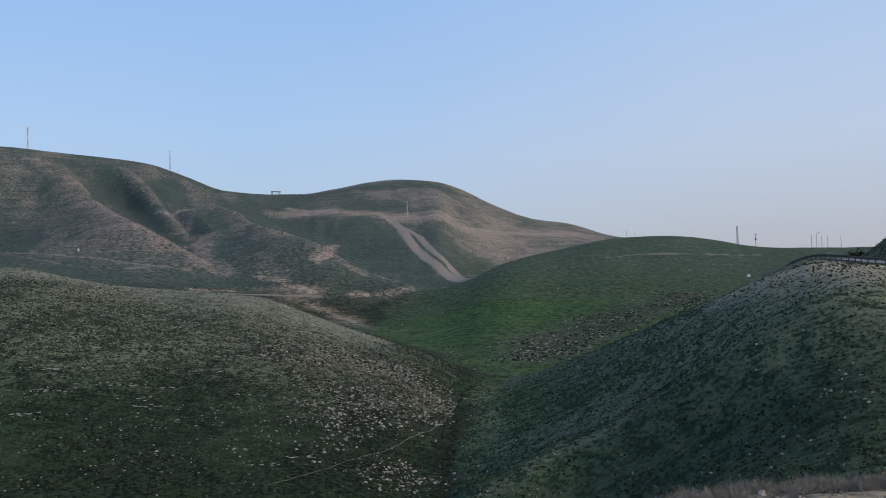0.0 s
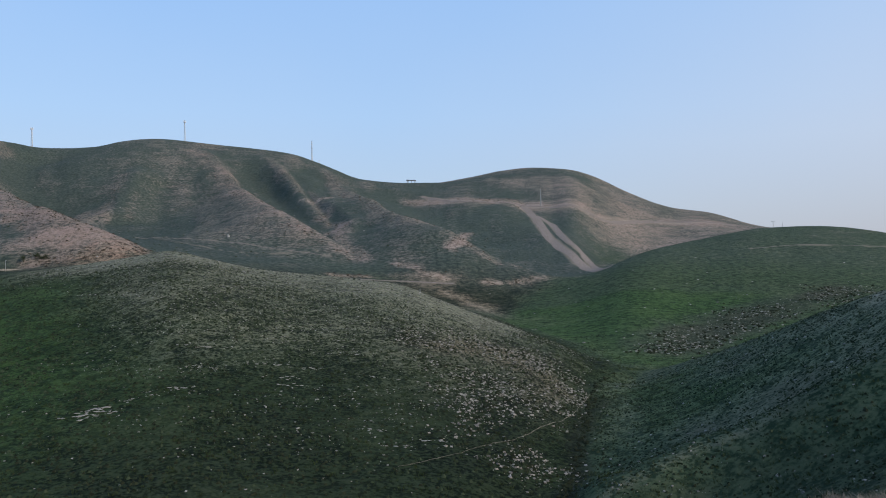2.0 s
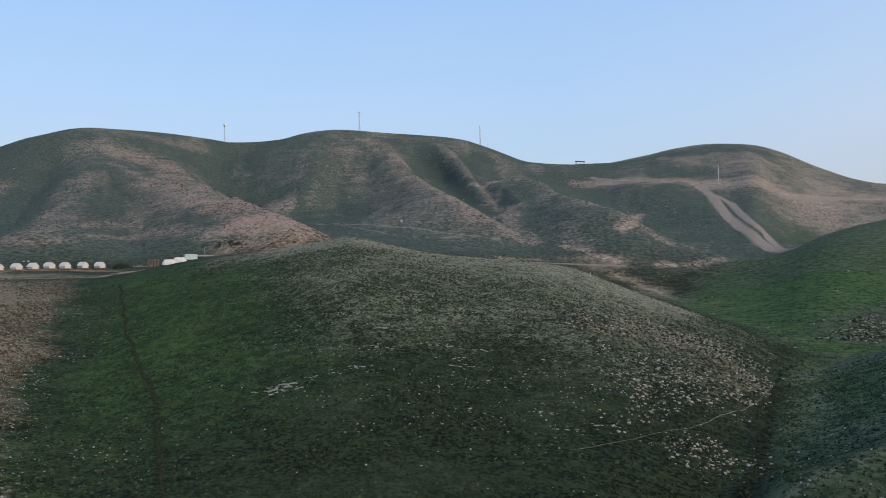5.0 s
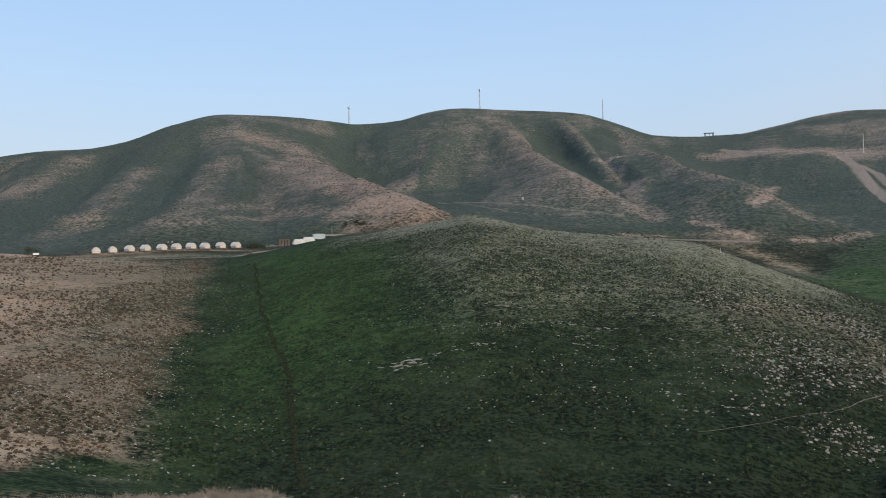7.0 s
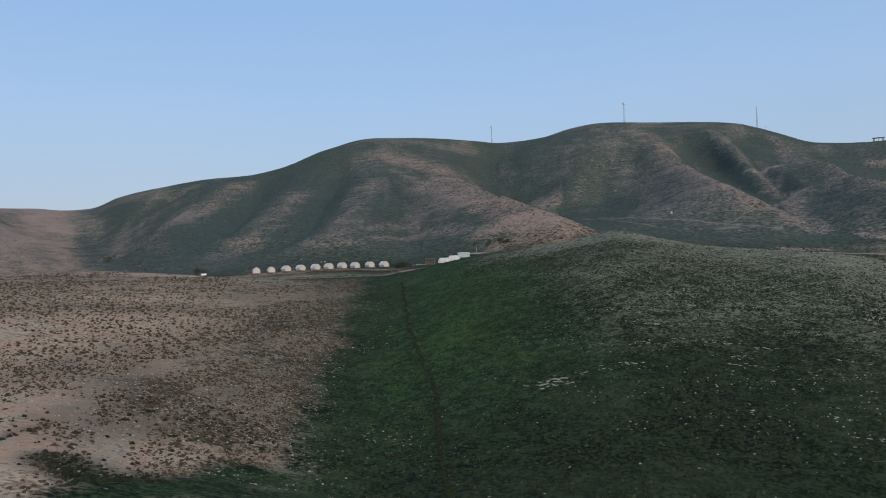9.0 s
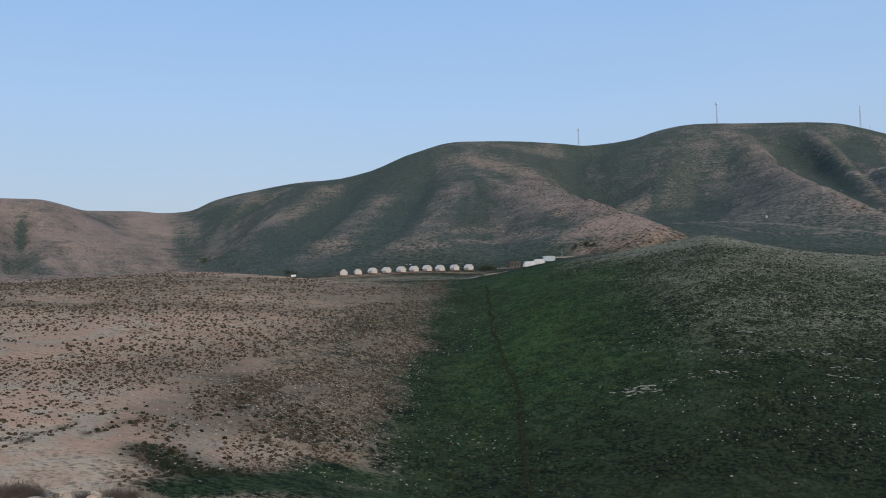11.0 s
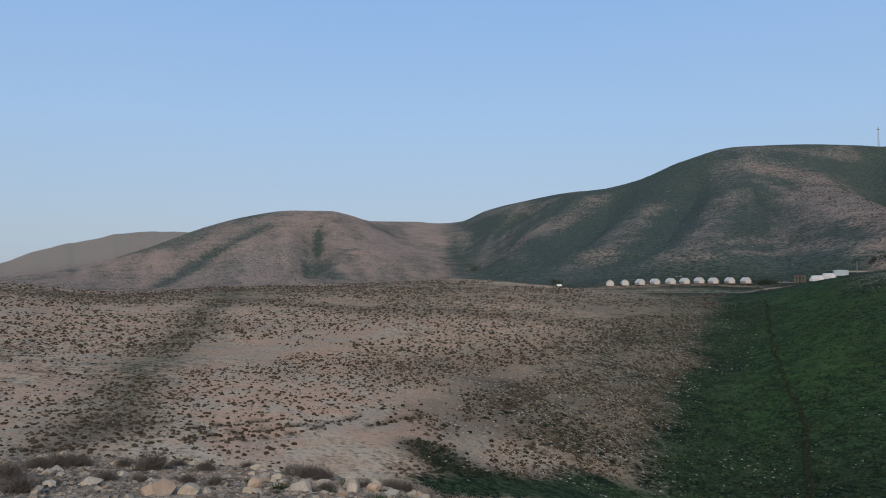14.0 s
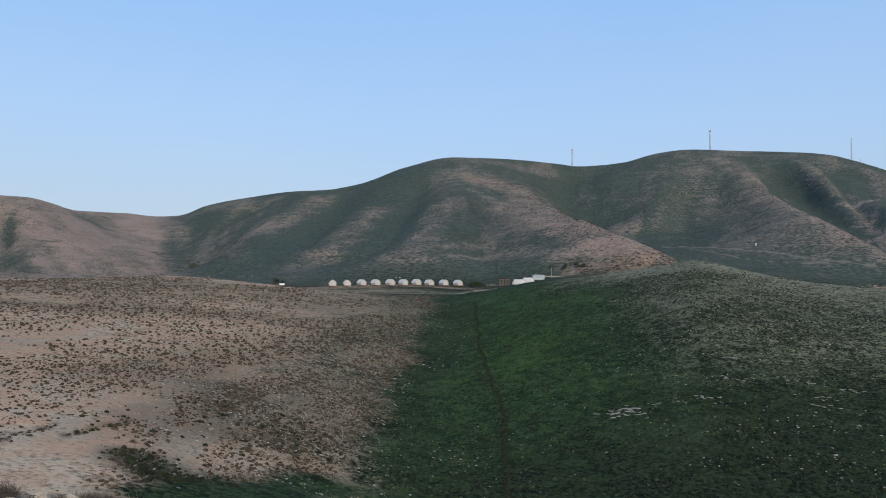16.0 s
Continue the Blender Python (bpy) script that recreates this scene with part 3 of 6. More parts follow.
# the camp's terrace
patch([(55, 394), (50, 394), (45, 388)], 6, 3, 0.5, 0, 0.5, 0.4, 0)
patch([(43.6, 372), (41, 372), (38.5, 375)], 7, 3, 0.8, 0, 0.3, 0.2, 0.2)
# dirt roads and paths: line, half width
TRACKS = [
    ([(100, 330), (70, 318), (63.4, 318), (56, 322), (50, 324), (46, 326), (43, 340), (41, 352), (38, 362)], 1.3),
    ([(30.8, 660), (27.7, 570), (24.7, 526), (21.7, 491), (19.5, 478), (17.5, 468)], 0.55),
    ([(30.2, 640), (26.9, 515), (24.5, 484), (21.7, 476), (18.6, 482)], 0.35),
    ([(24.7, 520), (23.9, 491), (23.3, 465)], 0.25),
    ([(15.6, 408), (14, 409), (12.9, 410), (10.2, 411), (8.8, 412)], 0.8),
    ([(4, 875), (3.2, 830), (2, 676), (0.6, 587), (-1.7, 459)], 4.5),
    ([(3.4, 833), (1.8, 768), (0.6, 643), (-0.5, 596), (-2, 457)], 3.0),
    ([(4, 884), (7.4, 868), (11, 930)], 3.5),
    ([(4, 878), (1.7, 872), (-1.5, 880), (-4.8, 1000), (-8.8, 1085), (-11.1, 1110)], 3.5),
    ([(-11.5, 468), (-14.6, 491), (-18.3, 510), (-21.9, 547)], 0.55),
    ([(13, 94.5), (11.7, 95.9), (9.6, 98.8), (7.1, 104.1), (6.1, 106.8)], 0.055),
    ([(-0.8, 150), (0.9, 129), (3, 118), (4.6, 110), (6.1, 106.8)], 0.08),
]
BASE_SPLIT = [(400, 47.5), (300, 47.8), (200, 49.8), (140, 51), (95, 52.8), (75, 55), (62, 61), (50, 65), (30, 66)]


def growth(x, y):
    """Shares of bare, lush, red, scrub, pale and path at many places, and of painted distance haze."""
    wx, wy = x + 0 * x, y + 0 * y
    r0 = np.hypot(x, y)
    bend = np.clip(r0 / 400, 0.12, 0.7)
    wx = x + bend * (11 * fbm(x, y, 45, 3, 21) + 9 * fbm(x, y, 12, 3, 25))
    wy = y + bend * (11 * fbm(x, y, 45, 3, 31) + 9 * fbm(x, y, 12, 3, 35))
    az, r = np.degrees(np.arctan2(-wx, wy)), np.hypot(wx, wy)
    az = np.where(az < -60, az + 360, az)
    split = np.interp(r, [b[0] for b in BASE_SPLIT][::-1], [b[1] for b in BASE_SPLIT][::-1])
    loose = step(r, 80, 150)
    on_f = step(az, split - 2.2, split + 3 + 9 * loose)
    edge = np.interp(r, [30, 70, 108, 165, 195, 230, 320, 400, 480], [1.2, 0.6, -0.8, -1.9, -3.8, 0, 5, 3, -1.5])
    on_d = 1 - step(az, edge - 1.3, edge + 1.3)
    near = 1 - step(r, 335, 365)
    beyond = np.interp(az, [-45, -12, -5, 0, 3], [760, 660, 560, 440, 380])
    on_c = on_d * (1 - step(r, beyond - 10, beyond + 30)) * (1 - near * (1 - step(r, 190, 215)))
    left = step(az, 64, 66.5)
    upper = step(r, 105, 165) * step(az, 1, 8) * (1 - step(az, 32, 42))
    bare = np.where(near > 0.5, 0.13 + 0.25 * upper + (0.72 - 0.25 * upper) * on_f, 0.07 + 0.53 * left)
    bare = bare * (1 - on_d) + on_d * (0.27 + 0.1 * step(r, 700, 1000))
    bare = bare * (1 - on_c) + 0.04 * on_c
    lush = 0.12 * (1 - on_f) * near * (1 - on_d) + 0.4 * on_c + 0.6 * on_d * near
    red = 0.5 * on_f + 0.22 * left * (1 - near)
    lush, red, pale = (v + 0 * r for v in (lush, red, 0.4 * on_f))
    scrub = 0.3 + 0.12 * on_f - 0.15 * on_c + 0.25 * on_d * near * (1 - on_c)
    rim = 1 - step(r, 19, 25)
    # half-bare rim: gaps between stones darkened for dark soil and painted shade
    bare, scrub, pale, lush = bare + (0.5 - bare) * rim, scrub * (1 - rim), pale + (0.1 - pale) * rim, lush * (1 - rim)
    for line, half, soft, *values in PATCHES:
        pick = close_to(wx, wy, line, half + 4 * soft)
        d, _ = off_line(wx[pick], wy[pick], line)
        m = 1 / (1 + np.exp(np.clip((d - half) / soft * 2.2, -30, 30)))
        for channel, v in zip((bare, lush, red, scrub, pale), values):
            channel[pick] += (v - channel[pick]) * m
    path = np.zeros_like(bare)
    for line, half in TRACKS:
        if half < 0.3:
            continue
        pick = close_to(x, y, line, half * 3 + 4)
        px, py = x[pick], y[pick]
        d, _ = off_line(px + (wx[pick] - px) * 0.12, py + (wy[pick] - py) * 0.12, line)
        path[pick] = np.maximum(path[pick], 1 - step(d, half * 0.75, half * 1.3 + r0[pick] * 0.0008))
    # distance haze, put into the colours of the far hills
    far_haze = step(r0, 380, 460)
    # farthest ridge bared and paled, its haze painted into the colour
    ridge_haze = step(r0, 1700, 1900)
    bare, pale, red = bare + (1.0 - bare) * ridge_haze, pale + (1.0 - pale) * ridge_haze, red * (1 - ridge_haze)
    # grass lightened in colour on slopes that face away from the sun
    brightened_pasture = on_d * (1 - rim) * (1 - step(r, 600, 900)) * (1.0 - 0.3 * on_c)
    brightened_pasture = brightened_pasture * (1 - 0.6 * step(lush, 0.62, 0.75))
    dry = near * (1 - 0.85 * on_f) * (1 - rim) * (1 - step(pale, 0.2, 0.6)) * (1 - 0.6 * step(red, 0.05, 0.1))
    dry = np.maximum(dry, 0.5 * on_c)
    dry = np.maximum(dry, 0.15 * left * (1 - near))
    return {"far_haze": far_haze, "brightened_pasture": brightened_pasture, "dry": dry, "bare": bare, "lush": lush, "red": red, "scrub": scrub, "pale": pale, "path": path}


def crest_r(az, low=800, high=1600):
    """Distance of the skyline on one bearing."""
    k = int(np.searchsorted(AZ, az))
    pick = np.where((GR[:, k] > low) & (GR[:, k] < high))[0]
    return float(GR[pick[np.argmax((GZ[pick, k] - EYE) / GR[pick, k])], k])


# ---- materials ----
class Nodes:
    """A small hand for node materials."""

    def __init__(self, name, rough=0.8):
        self.mat = bpy.data.materials.new(name)
        self.mat.use_nodes = True
        self.tree = self.mat.node_tree
        self.bsdf = self.tree.nodes["Principled BSDF"]
        self.bsdf.inputs["Roughness"].default_value = rough
        self.bsdf.inputs["Specular IOR Level"].default_value = 0.2

    def add(self, kind, **sets):
        node = self.tree.nodes.new(kind)
        for key, value in sets.items():
            setattr(node, key, value)
        return node

    def put(self, socket, value):
        if hasattr(value, "links"):
            self.tree.links.new(value, socket)
        else:
            socket.default_value = value

    def place(self, kind="Object"):
        return self.add("ShaderNodeTexCoord").outputs[kind]

    def noise(self, scale, detail=3.0, where=None, rough=0.55, stretch=None):
        n = self.add("ShaderNodeTexNoise")
        where = where or self.place()
        if stretch:
            m = self.add("ShaderNodeMapping")
            m.inputs["Scale"].default_value = stretch
            self.put(m.inputs["Vector"], where)
            where = m.outputs[0]
        self.put(n.inputs["Vector"], where)
        n.inputs["Scale"].default_value, n.inputs["Detail"].default_value, n.inputs["Roughness"].default_value = scale, detail, rough
        return n.outputs["Fac"]

    def math(self, op, a, b=0.0, clamp=False):
        n = self.add("ShaderNodeMath", operation=op, use_clamp=clamp)
        self.put(n.inputs[0], a)
        self.put(n.inputs[1], b)
        return n.outputs[0]

    def ease(self, value, low, high, to_low=0.0, to_high=1.0):
        n = self.add("ShaderNodeMapRange", interpolation_type="SMOOTHSTEP")
        self.put(n.inputs["Value"], value)
        for key, v in (("From Min", low), ("From Max", high), ("To Min", to_low), ("To Max", to_high)):
            self.put(n.inputs[key], v)
        return n.outputs[0]

    def mix(self, fac, a, b):
        n = self.add("ShaderNodeMix", data_type="RGBA")
        self.put(n.inputs[0], fac)
        for socket, v in ((n.inputs[6], a), (n.inputs[7], b)):
            self.put(socket, v if hasattr(v, "links") else (*v, 1))
        return n.outputs[2]

    def attribute(self, name):
        return self.add("ShaderNodeAttribute", attribute_name=name).outputs["Fac"]

    def bump(self, height, strength, distance):
        n = self.add("ShaderNodeBump")
        n.inputs["Distance"].default_value = distance
        self.put(n.inputs["Strength"], strength)
        self.put(n.inputs["Height"], height)
        self.put(self.bsdf.inputs["Normal"], n.outputs[0])

    def done(self, colour, rough=None):
        self.put(self.bsdf.inputs["Base Color"], colour if hasattr(colour, "links") else (*colour, 1))
        if rough is not None:
            self.put(self.bsdf.inputs["Roughness"], rough)
        return self.mat


def earth_material():
    m = Nodes("earth_and_grass", 0.95)
    m.bsdf.inputs["Specular IOR Level"].default_value = 0.08
    fine, clump = m.noise(1.7, 4), m.noise(0.42, 4)
    broad, wide = m.noise(0.06, 4), m.noise(0.012, 5)
    speck = m.noise(5.5, 2)
    # near-black low tone puts shade between the hummocks into the grass colour
    grass = m.mix(m.ease(m.math("ADD", m.math("MULTIPLY", clump, 0.3), m.math("MULTIPLY", fine, 0.7)), 0.42, 0.58), (0.003, 0.006, 0.003), (0.023, 0.033, 0.017))
    grass = m.mix(m.math("MULTIPLY", m.ease(broad, 0.45, 0.7), 0.4), grass, (0.032, 0.042, 0.024))
    fresh = m.mix(m.ease(m.math("ADD", m.math("MULTIPLY", clump, 0.5), m.math("MULTIPLY", fine, 0.5)), 0.40, 0.60), (0.009, 0.024, 0.006), (0.044, 0.094, 0.021))
    fresh = m.mix(m.math("MULTIPLY", m.ease(broad, 0.5, 0.7), 0.5), fresh, (0.050, 0.092, 0.022))
    grass = m.mix(m.math("ADD", m.attribute("lush"), m.math("MULTIPLY", m.math("SUBTRACT", broad, 0.5), 0.5), True), grass, fresh)
    # far grass paled to bluish grey in place of haze
    grass = m.mix(m.math("MULTIPLY", m.attribute("far_haze"), 0.75), grass, m.mix(m.ease(clump, 0.35, 0.65), (0.048, 0.068, 0.058), (0.096, 0.116, 0.099)))
    grass = m.mix(m.math("MULTIPLY", m.attribute("brightened_pasture"), 0.9), grass, m.mix(m.ease(m.math("ADD", m.math("MULTIPLY", clump, 0.5), m.math("MULTIPLY", fine, 0.5)), 0.40, 0.60), (0.018, 0.034, 0.018), (0.078, 0.108, 0.056)))
    soil = m.mix(m.ease(m.math("ADD", m.math("MULTIPLY", clump, 0.45), m.math("MULTIPLY", fine, 0.55)), 0.40, 0.60), (0.125, 0.094, 0.062), (0.39, 0.297, 0.196))
    soil = m.mix(m.math("MULTIPLY", m.ease(broad, 0.35, 0.7), 0.45), soil, (0.245, 0.192, 0.148))
    blotch, vein = m.noise(0.16, 4, rough=0.65), m.noise(1.0, 3, stretch=(0.1, 0.1, 1.1))
    soil = m.mix(m.math("MULTIPLY", m.attribute("pale"), m.ease(fine, 0.25, 0.6)), soil, (0.52, 0.41, 0.285))
    soil = m.mix(m.math("MULTIPLY", m.attribute("red"), m.ease(m.math("ADD", m.math("MULTIPLY", blotch, 0.6), m.math("MULTIPLY", vein, 0.4)), 0.42, 0.56)), soil, (0.43, 0.25, 0.165))
    soil = m.mix(m.math("MULTIPLY", m.attribute("pale"), m.ease(blotch, 0.5, 0.36, 0.0, 0.5)), soil, (0.36, 0.30, 0.255))
    soil = m.mix(m.math("MULTIPLY", m.ease(speck, 0.6, 0.72), 0.35), soil, (0.42, 0.39, 0.34))
    # greyer soil for the far hills, haze included in its colour
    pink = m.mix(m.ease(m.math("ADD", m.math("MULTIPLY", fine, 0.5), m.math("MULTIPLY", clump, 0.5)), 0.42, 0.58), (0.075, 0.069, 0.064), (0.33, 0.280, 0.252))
    soil = m.mix(m.math("MULTIPLY", m.attribute("far_haze"), 0.7), soil, pink)
    soil = m.mix(m.math("MULTIPLY", m.math("MULTIPLY", m.attribute("red"), m.attribute("far_haze")), m.ease(fine, 0.2, 0.6, 0.5, 1.0)), soil, (0.37, 0.262, 0.215))
    olive = m.mix(m.ease(m.math("ADD", m.math("MULTIPLY", clump, 0.3), m.math("MULTIPLY", fine, 0.7)), 0.40, 0.60), (0.044, 0.055, 0.036), (0.162, 0.182, 0.124))
    soil = m.mix(m.math("MULTIPLY", m.attribute("dry"), 0.8), soil, olive)
    # ragged edges of the cover at three sizes
    rag = m.math("ADD", m.math("MULTIPLY", m.math("SUBTRACT", fine, 0.5), 1.1), m.math("MULTIPLY", m.math("SUBTRACT", clump, 0.5), 0.9))
    rag = m.math("ADD", rag, m.math("MULTIPLY", m.math("SUBTRACT", broad, 0.5), 0.7))
    rag = m.math("ADD", rag, m.math("MULTIPLY", m.math("SUBTRACT", wide, 0.5), 0.6))
    strata = m.noise(1.0, 3, stretch=(0.02, 0.02, 0.32))
    rag = m.math("ADD", rag, m.math("MULTIPLY", m.math("SUBTRACT", strata, 0.5), 0.6))
    bands = m.math("ADD", m.noise(1.0, 4, stretch=(0.035, 0.035, 0.5)), m.noise(0.17, 3))
    rag = m.math("ADD", rag, m.math("MULTIPLY", m.math("SUBTRACT", bands, 1.0), m.math("MULTIPLY", m.attribute("far_haze"), 0.35)))
    rag = m.math("MULTIPLY", rag, m.ease(m.attribute("bare"), 0.0, 0.3, 0.45, 1.0))
    cover = m.ease(m.math("ADD", m.attribute("bare"), rag), 0.0, 0.95)
    ground_colour = m.mix(cover, grass, soil)
    # darkens under scrub, and paints in shade on the lower slope and in cracks
    scrub_and_shade = m.math("MULTIPLY", m.ease(m.math("ADD", m.math("MULTIPLY", m.attribute("scrub"), 0.55), m.math("MULTIPLY", rag, 0.8)), 0.25, 0.6), 0.5)
    ground_colour = m.mix(m.math("MULTIPLY", scrub_and_shade, m.math("SUBTRACT", 1.0, m.math("MULTIPLY", m.attribute("far_haze"), 0.6))), ground_colour, (0.017, 0.017, 0.012))
    dust = m.mix(fine, (0.27, 0.215, 0.165), (0.40, 0.33, 0.26))
    ground_colour = m.mix(m.math("MULTIPLY", m.attribute("path"), m.ease(fine, 0.1, 0.5, 0.1, 0.5)), ground_colour, dust)
    m.bump(m.math("ADD", m.math("MULTIPLY", clump, 0.8), m.math("MULTIPLY", fine, 0.6)), m.math("ADD", 0.22, m.math("MULTIPLY", m.attribute("far_haze"), 0.78)), 1.2)
    return m.done(ground_colour)


def mottled(name, low, high, scale, rough=0.85, bump=0.0, distance=0.02, island=0.0, spec=0.2, detail=4.0):
    """Two colours mixed by noise, with a little change from piece to piece."""
    m = Nodes(name, rough)
    m.bsdf.inputs["Specular IOR Level"].default_value = spec
    grain = m.noise(scale, detail)
    fac = m.ease(grain, 0.25, 0.75)
    if island:
        shift = m.add("ShaderNodeNewGeometry").outputs["Random Per Island"]
        fac = m.math("ADD", m.math("MULTIPLY", fac, 1 - island), m.math("MULTIPLY", shift, island), True)
    if bump:
        m.bump(m.noise(scale * 3, 5), bump, distance)
    return m.done(m.mix(fac, low, high))


def object_mottled(name, low, high, scale, rough=0.85, bump=0.3, distance=0.03):
    """As mottled, but the change goes from object to object."""
    m = Nodes(name, rough)
    shift = m.add("ShaderNodeObjectInfo").outputs["Random"]
    fac = m.math("ADD", m.math("MULTIPLY", m.ease(m.noise(scale, 5), 0.2, 0.8), 0.55), m.math("MULTIPLY", shift, 0.45), True)
    m.bump(m.noise(scale * 2.5, 5), bump, distance)
    return m.done(m.mix(fac, low, high))


FIELD_STONE = mottled("field_stone", (0.085, 0.085, 0.078), (0.33, 0.32, 0.285), 6, island=0.75)
RUBBLE = mottled("limestone_rubble", (0.09, 0.085, 0.077), (0.35, 0.322, 0.285), 6, island=0.8)
SLOPE_STONE = object_mottled("slope_limestone", (0.14, 0.134, 0.116), (0.35, 0.332, 0.292), 5)
LIMESTONE = object_mottled("limestone", (0.21, 0.175, 0.132), (0.47, 0.40, 0.315), 7)
RUSTY_STONE = object_mottled("rusty_limestone", (0.29, 0.205, 0.14), (0.45, 0.335, 0.245), 6)
GRAVEL = mottled("gravel", (0.045, 0.038, 0.030), (0.33, 0.275, 0.215), 12, island=0.75)
SCRUB = mottled("dark_scrub", (0.022, 0.018, 0.013), (0.088, 0.068, 0.046), 3, island=0.6, spec=0.05)
# darker copy of the green scrub, with the shade of creases in its colour
SHADED_SCRUB = mottled("shaded_green_scrub", (0.010, 0.013, 0.008), (0.030, 0.036, 0.019), 3, island=0.6, spec=0.05)
GREEN_SCRUB = mottled("green_scrub", (0.020, 0.030, 0.016), (0.055, 0.066, 0.034), 3, island=0.6, spec=0.05)
HUMMOCK = mottled("turf_hummocks", (0.005, 0.009, 0.005), (0.046, 0.062, 0.034), 3, island=0.8, spec=0.05)
GRASS = mottled("grass_blades", (0.012, 0.022, 0.008), (0.045, 0.064, 0.022), 2, island=0.6, spec=0.1)
TWIG = mottled("dry_twigs", (0.055, 0.047, 0.040), (0.15, 0.128, 0.110), 9, island=0.6, spec=0.1)
STRAW = mottled("dry_straw", (0.13, 0.114, 0.095), (0.28, 0.247, 0.205), 9, island=0.6, spec=0.1)
CANVAS = mottled("white_canvas", (0.38, 0.37, 0.345), (0.52, 0.505, 0.475), 1.2, 0.8, 0.1, 0.03)
CANVAS_ROOF = mottled("cream_canvas", (0.42, 0.41, 0.39), (0.56, 0.55, 0.525), 0.8, 0.75, 0.1, 0.03)
TIMBER = mottled("brown_timber", (0.10, 0.065, 0.048), (0.21, 0.14, 0.105), 3, 0.75, 0.2)
GALVANISED = mottled("galvanised_steel", (0.27, 0.28, 0.29), (0.42, 0.43, 0.44), 4, 0.5)
GALVANISED.node_tree.nodes["Principled BSDF"].inputs["Metallic"].default_value = 0.6
DARK_STEEL = mottled("dark_steel", (0.045, 0.045, 0.048), (0.10, 0.095, 0.09), 4, 0.6)
PANEL = mottled("pale_blue_panel", (0.27, 0.33, 0.35), (0.36, 0.42, 0.44), 0.9, 0.5, 0.05)
WHITE_PLASTIC = mottled("white_plastic", (0.66, 0.67, 0.66), (0.80, 0.80, 0.79), 2, 0.45)
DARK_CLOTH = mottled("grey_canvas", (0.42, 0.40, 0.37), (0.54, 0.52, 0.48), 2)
ASPHALT = mottled("worn_asphalt", (0.10, 0.10, 0.105), (0.17, 0.17, 0.175), 1.4, 0.85, 0.15)
CONCRETE = mottled("concrete", (0.30, 0.285, 0.26), (0.45, 0.43, 0.40), 1.5, 0.85, 0.15)
TRACK_DUST = mottled("track_dust", (0.15, 0.128, 0.112), (0.25, 0.213, 0.187), 0.8, 0.95, 0.2, 0.1, 0, 0.05)
PATH_DUST = mottled("footpath_dust", (0.055, 0.055, 0.040), (0.18, 0.17, 0.132), 1.2, 0.95, 0.2, 0.1, 0, 0.05)

ground_mesh = bpy.data.meshes.new("ground")
rows_n, cols_n = GR.shape
co = np.stack([GX, GY, GZ], -1).reshape(-1, 3)
idx = np.arange(rows_n * cols_n).reshape(rows_n, cols_n)
nxt = np.roll(idx, -1, axis=1)
quads = np.stack([idx[:-1], idx[1:], nxt[1:], nxt[:-1]], -1).reshape(-1, 4)
ground_mesh.vertices.add(len(co))
ground_mesh.vertices.foreach_set("co", co.astype(np.float32).ravel())
ground_mesh.loops.add(quads.size)
ground_mesh.loops.foreach_set("vertex_index", quads.astype(np.int32).ravel())
ground_mesh.polygons.add(len(quads))
ground_mesh.polygons.foreach_set("loop_start", np.arange(0, quads.size, 4, dtype=np.int32))
ground_mesh.polygons.foreach_set("use_smooth", np.ones(len(quads), bool))
ground_mesh.update(calc_edges=True)
ground = tagged(new("ground", ground_mesh), "rolling stony hills with thin spring grass and bare brown earth", "ground", kind="structure")
shares = growth(co[:, 0], co[:, 1])
# on the far hills the grass keeps to the hollows, and the swells lie bare
blur = np.cumsum(np.pad(soften(GZ, 0.55), ((5, 4), (0, 0)), mode="edge"), 0)
swell = (GZ - np.concatenate([(blur[8:] - blur[:-8]) / 8, GZ])[:len(GZ)]) * np.clip((GR - 400) / 100, 0, 1) * np.clip((1500 - GR) / 300, 0, 1)
lean = np.clip(np.tanh(swell / 0.9), -1, 1).ravel()
streaks = (rill * np.clip((GR - 420) / 120, 0, 1) * np.clip((1600 - GR) / 300, 0, 1)).ravel()
shares["bare"] = shares["bare"] + lean * np.where(lean > 0, 0.06, 0.2) + 0.3 * streaks
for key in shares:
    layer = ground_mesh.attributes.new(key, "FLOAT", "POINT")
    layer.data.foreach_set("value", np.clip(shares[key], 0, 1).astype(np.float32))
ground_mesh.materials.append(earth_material())


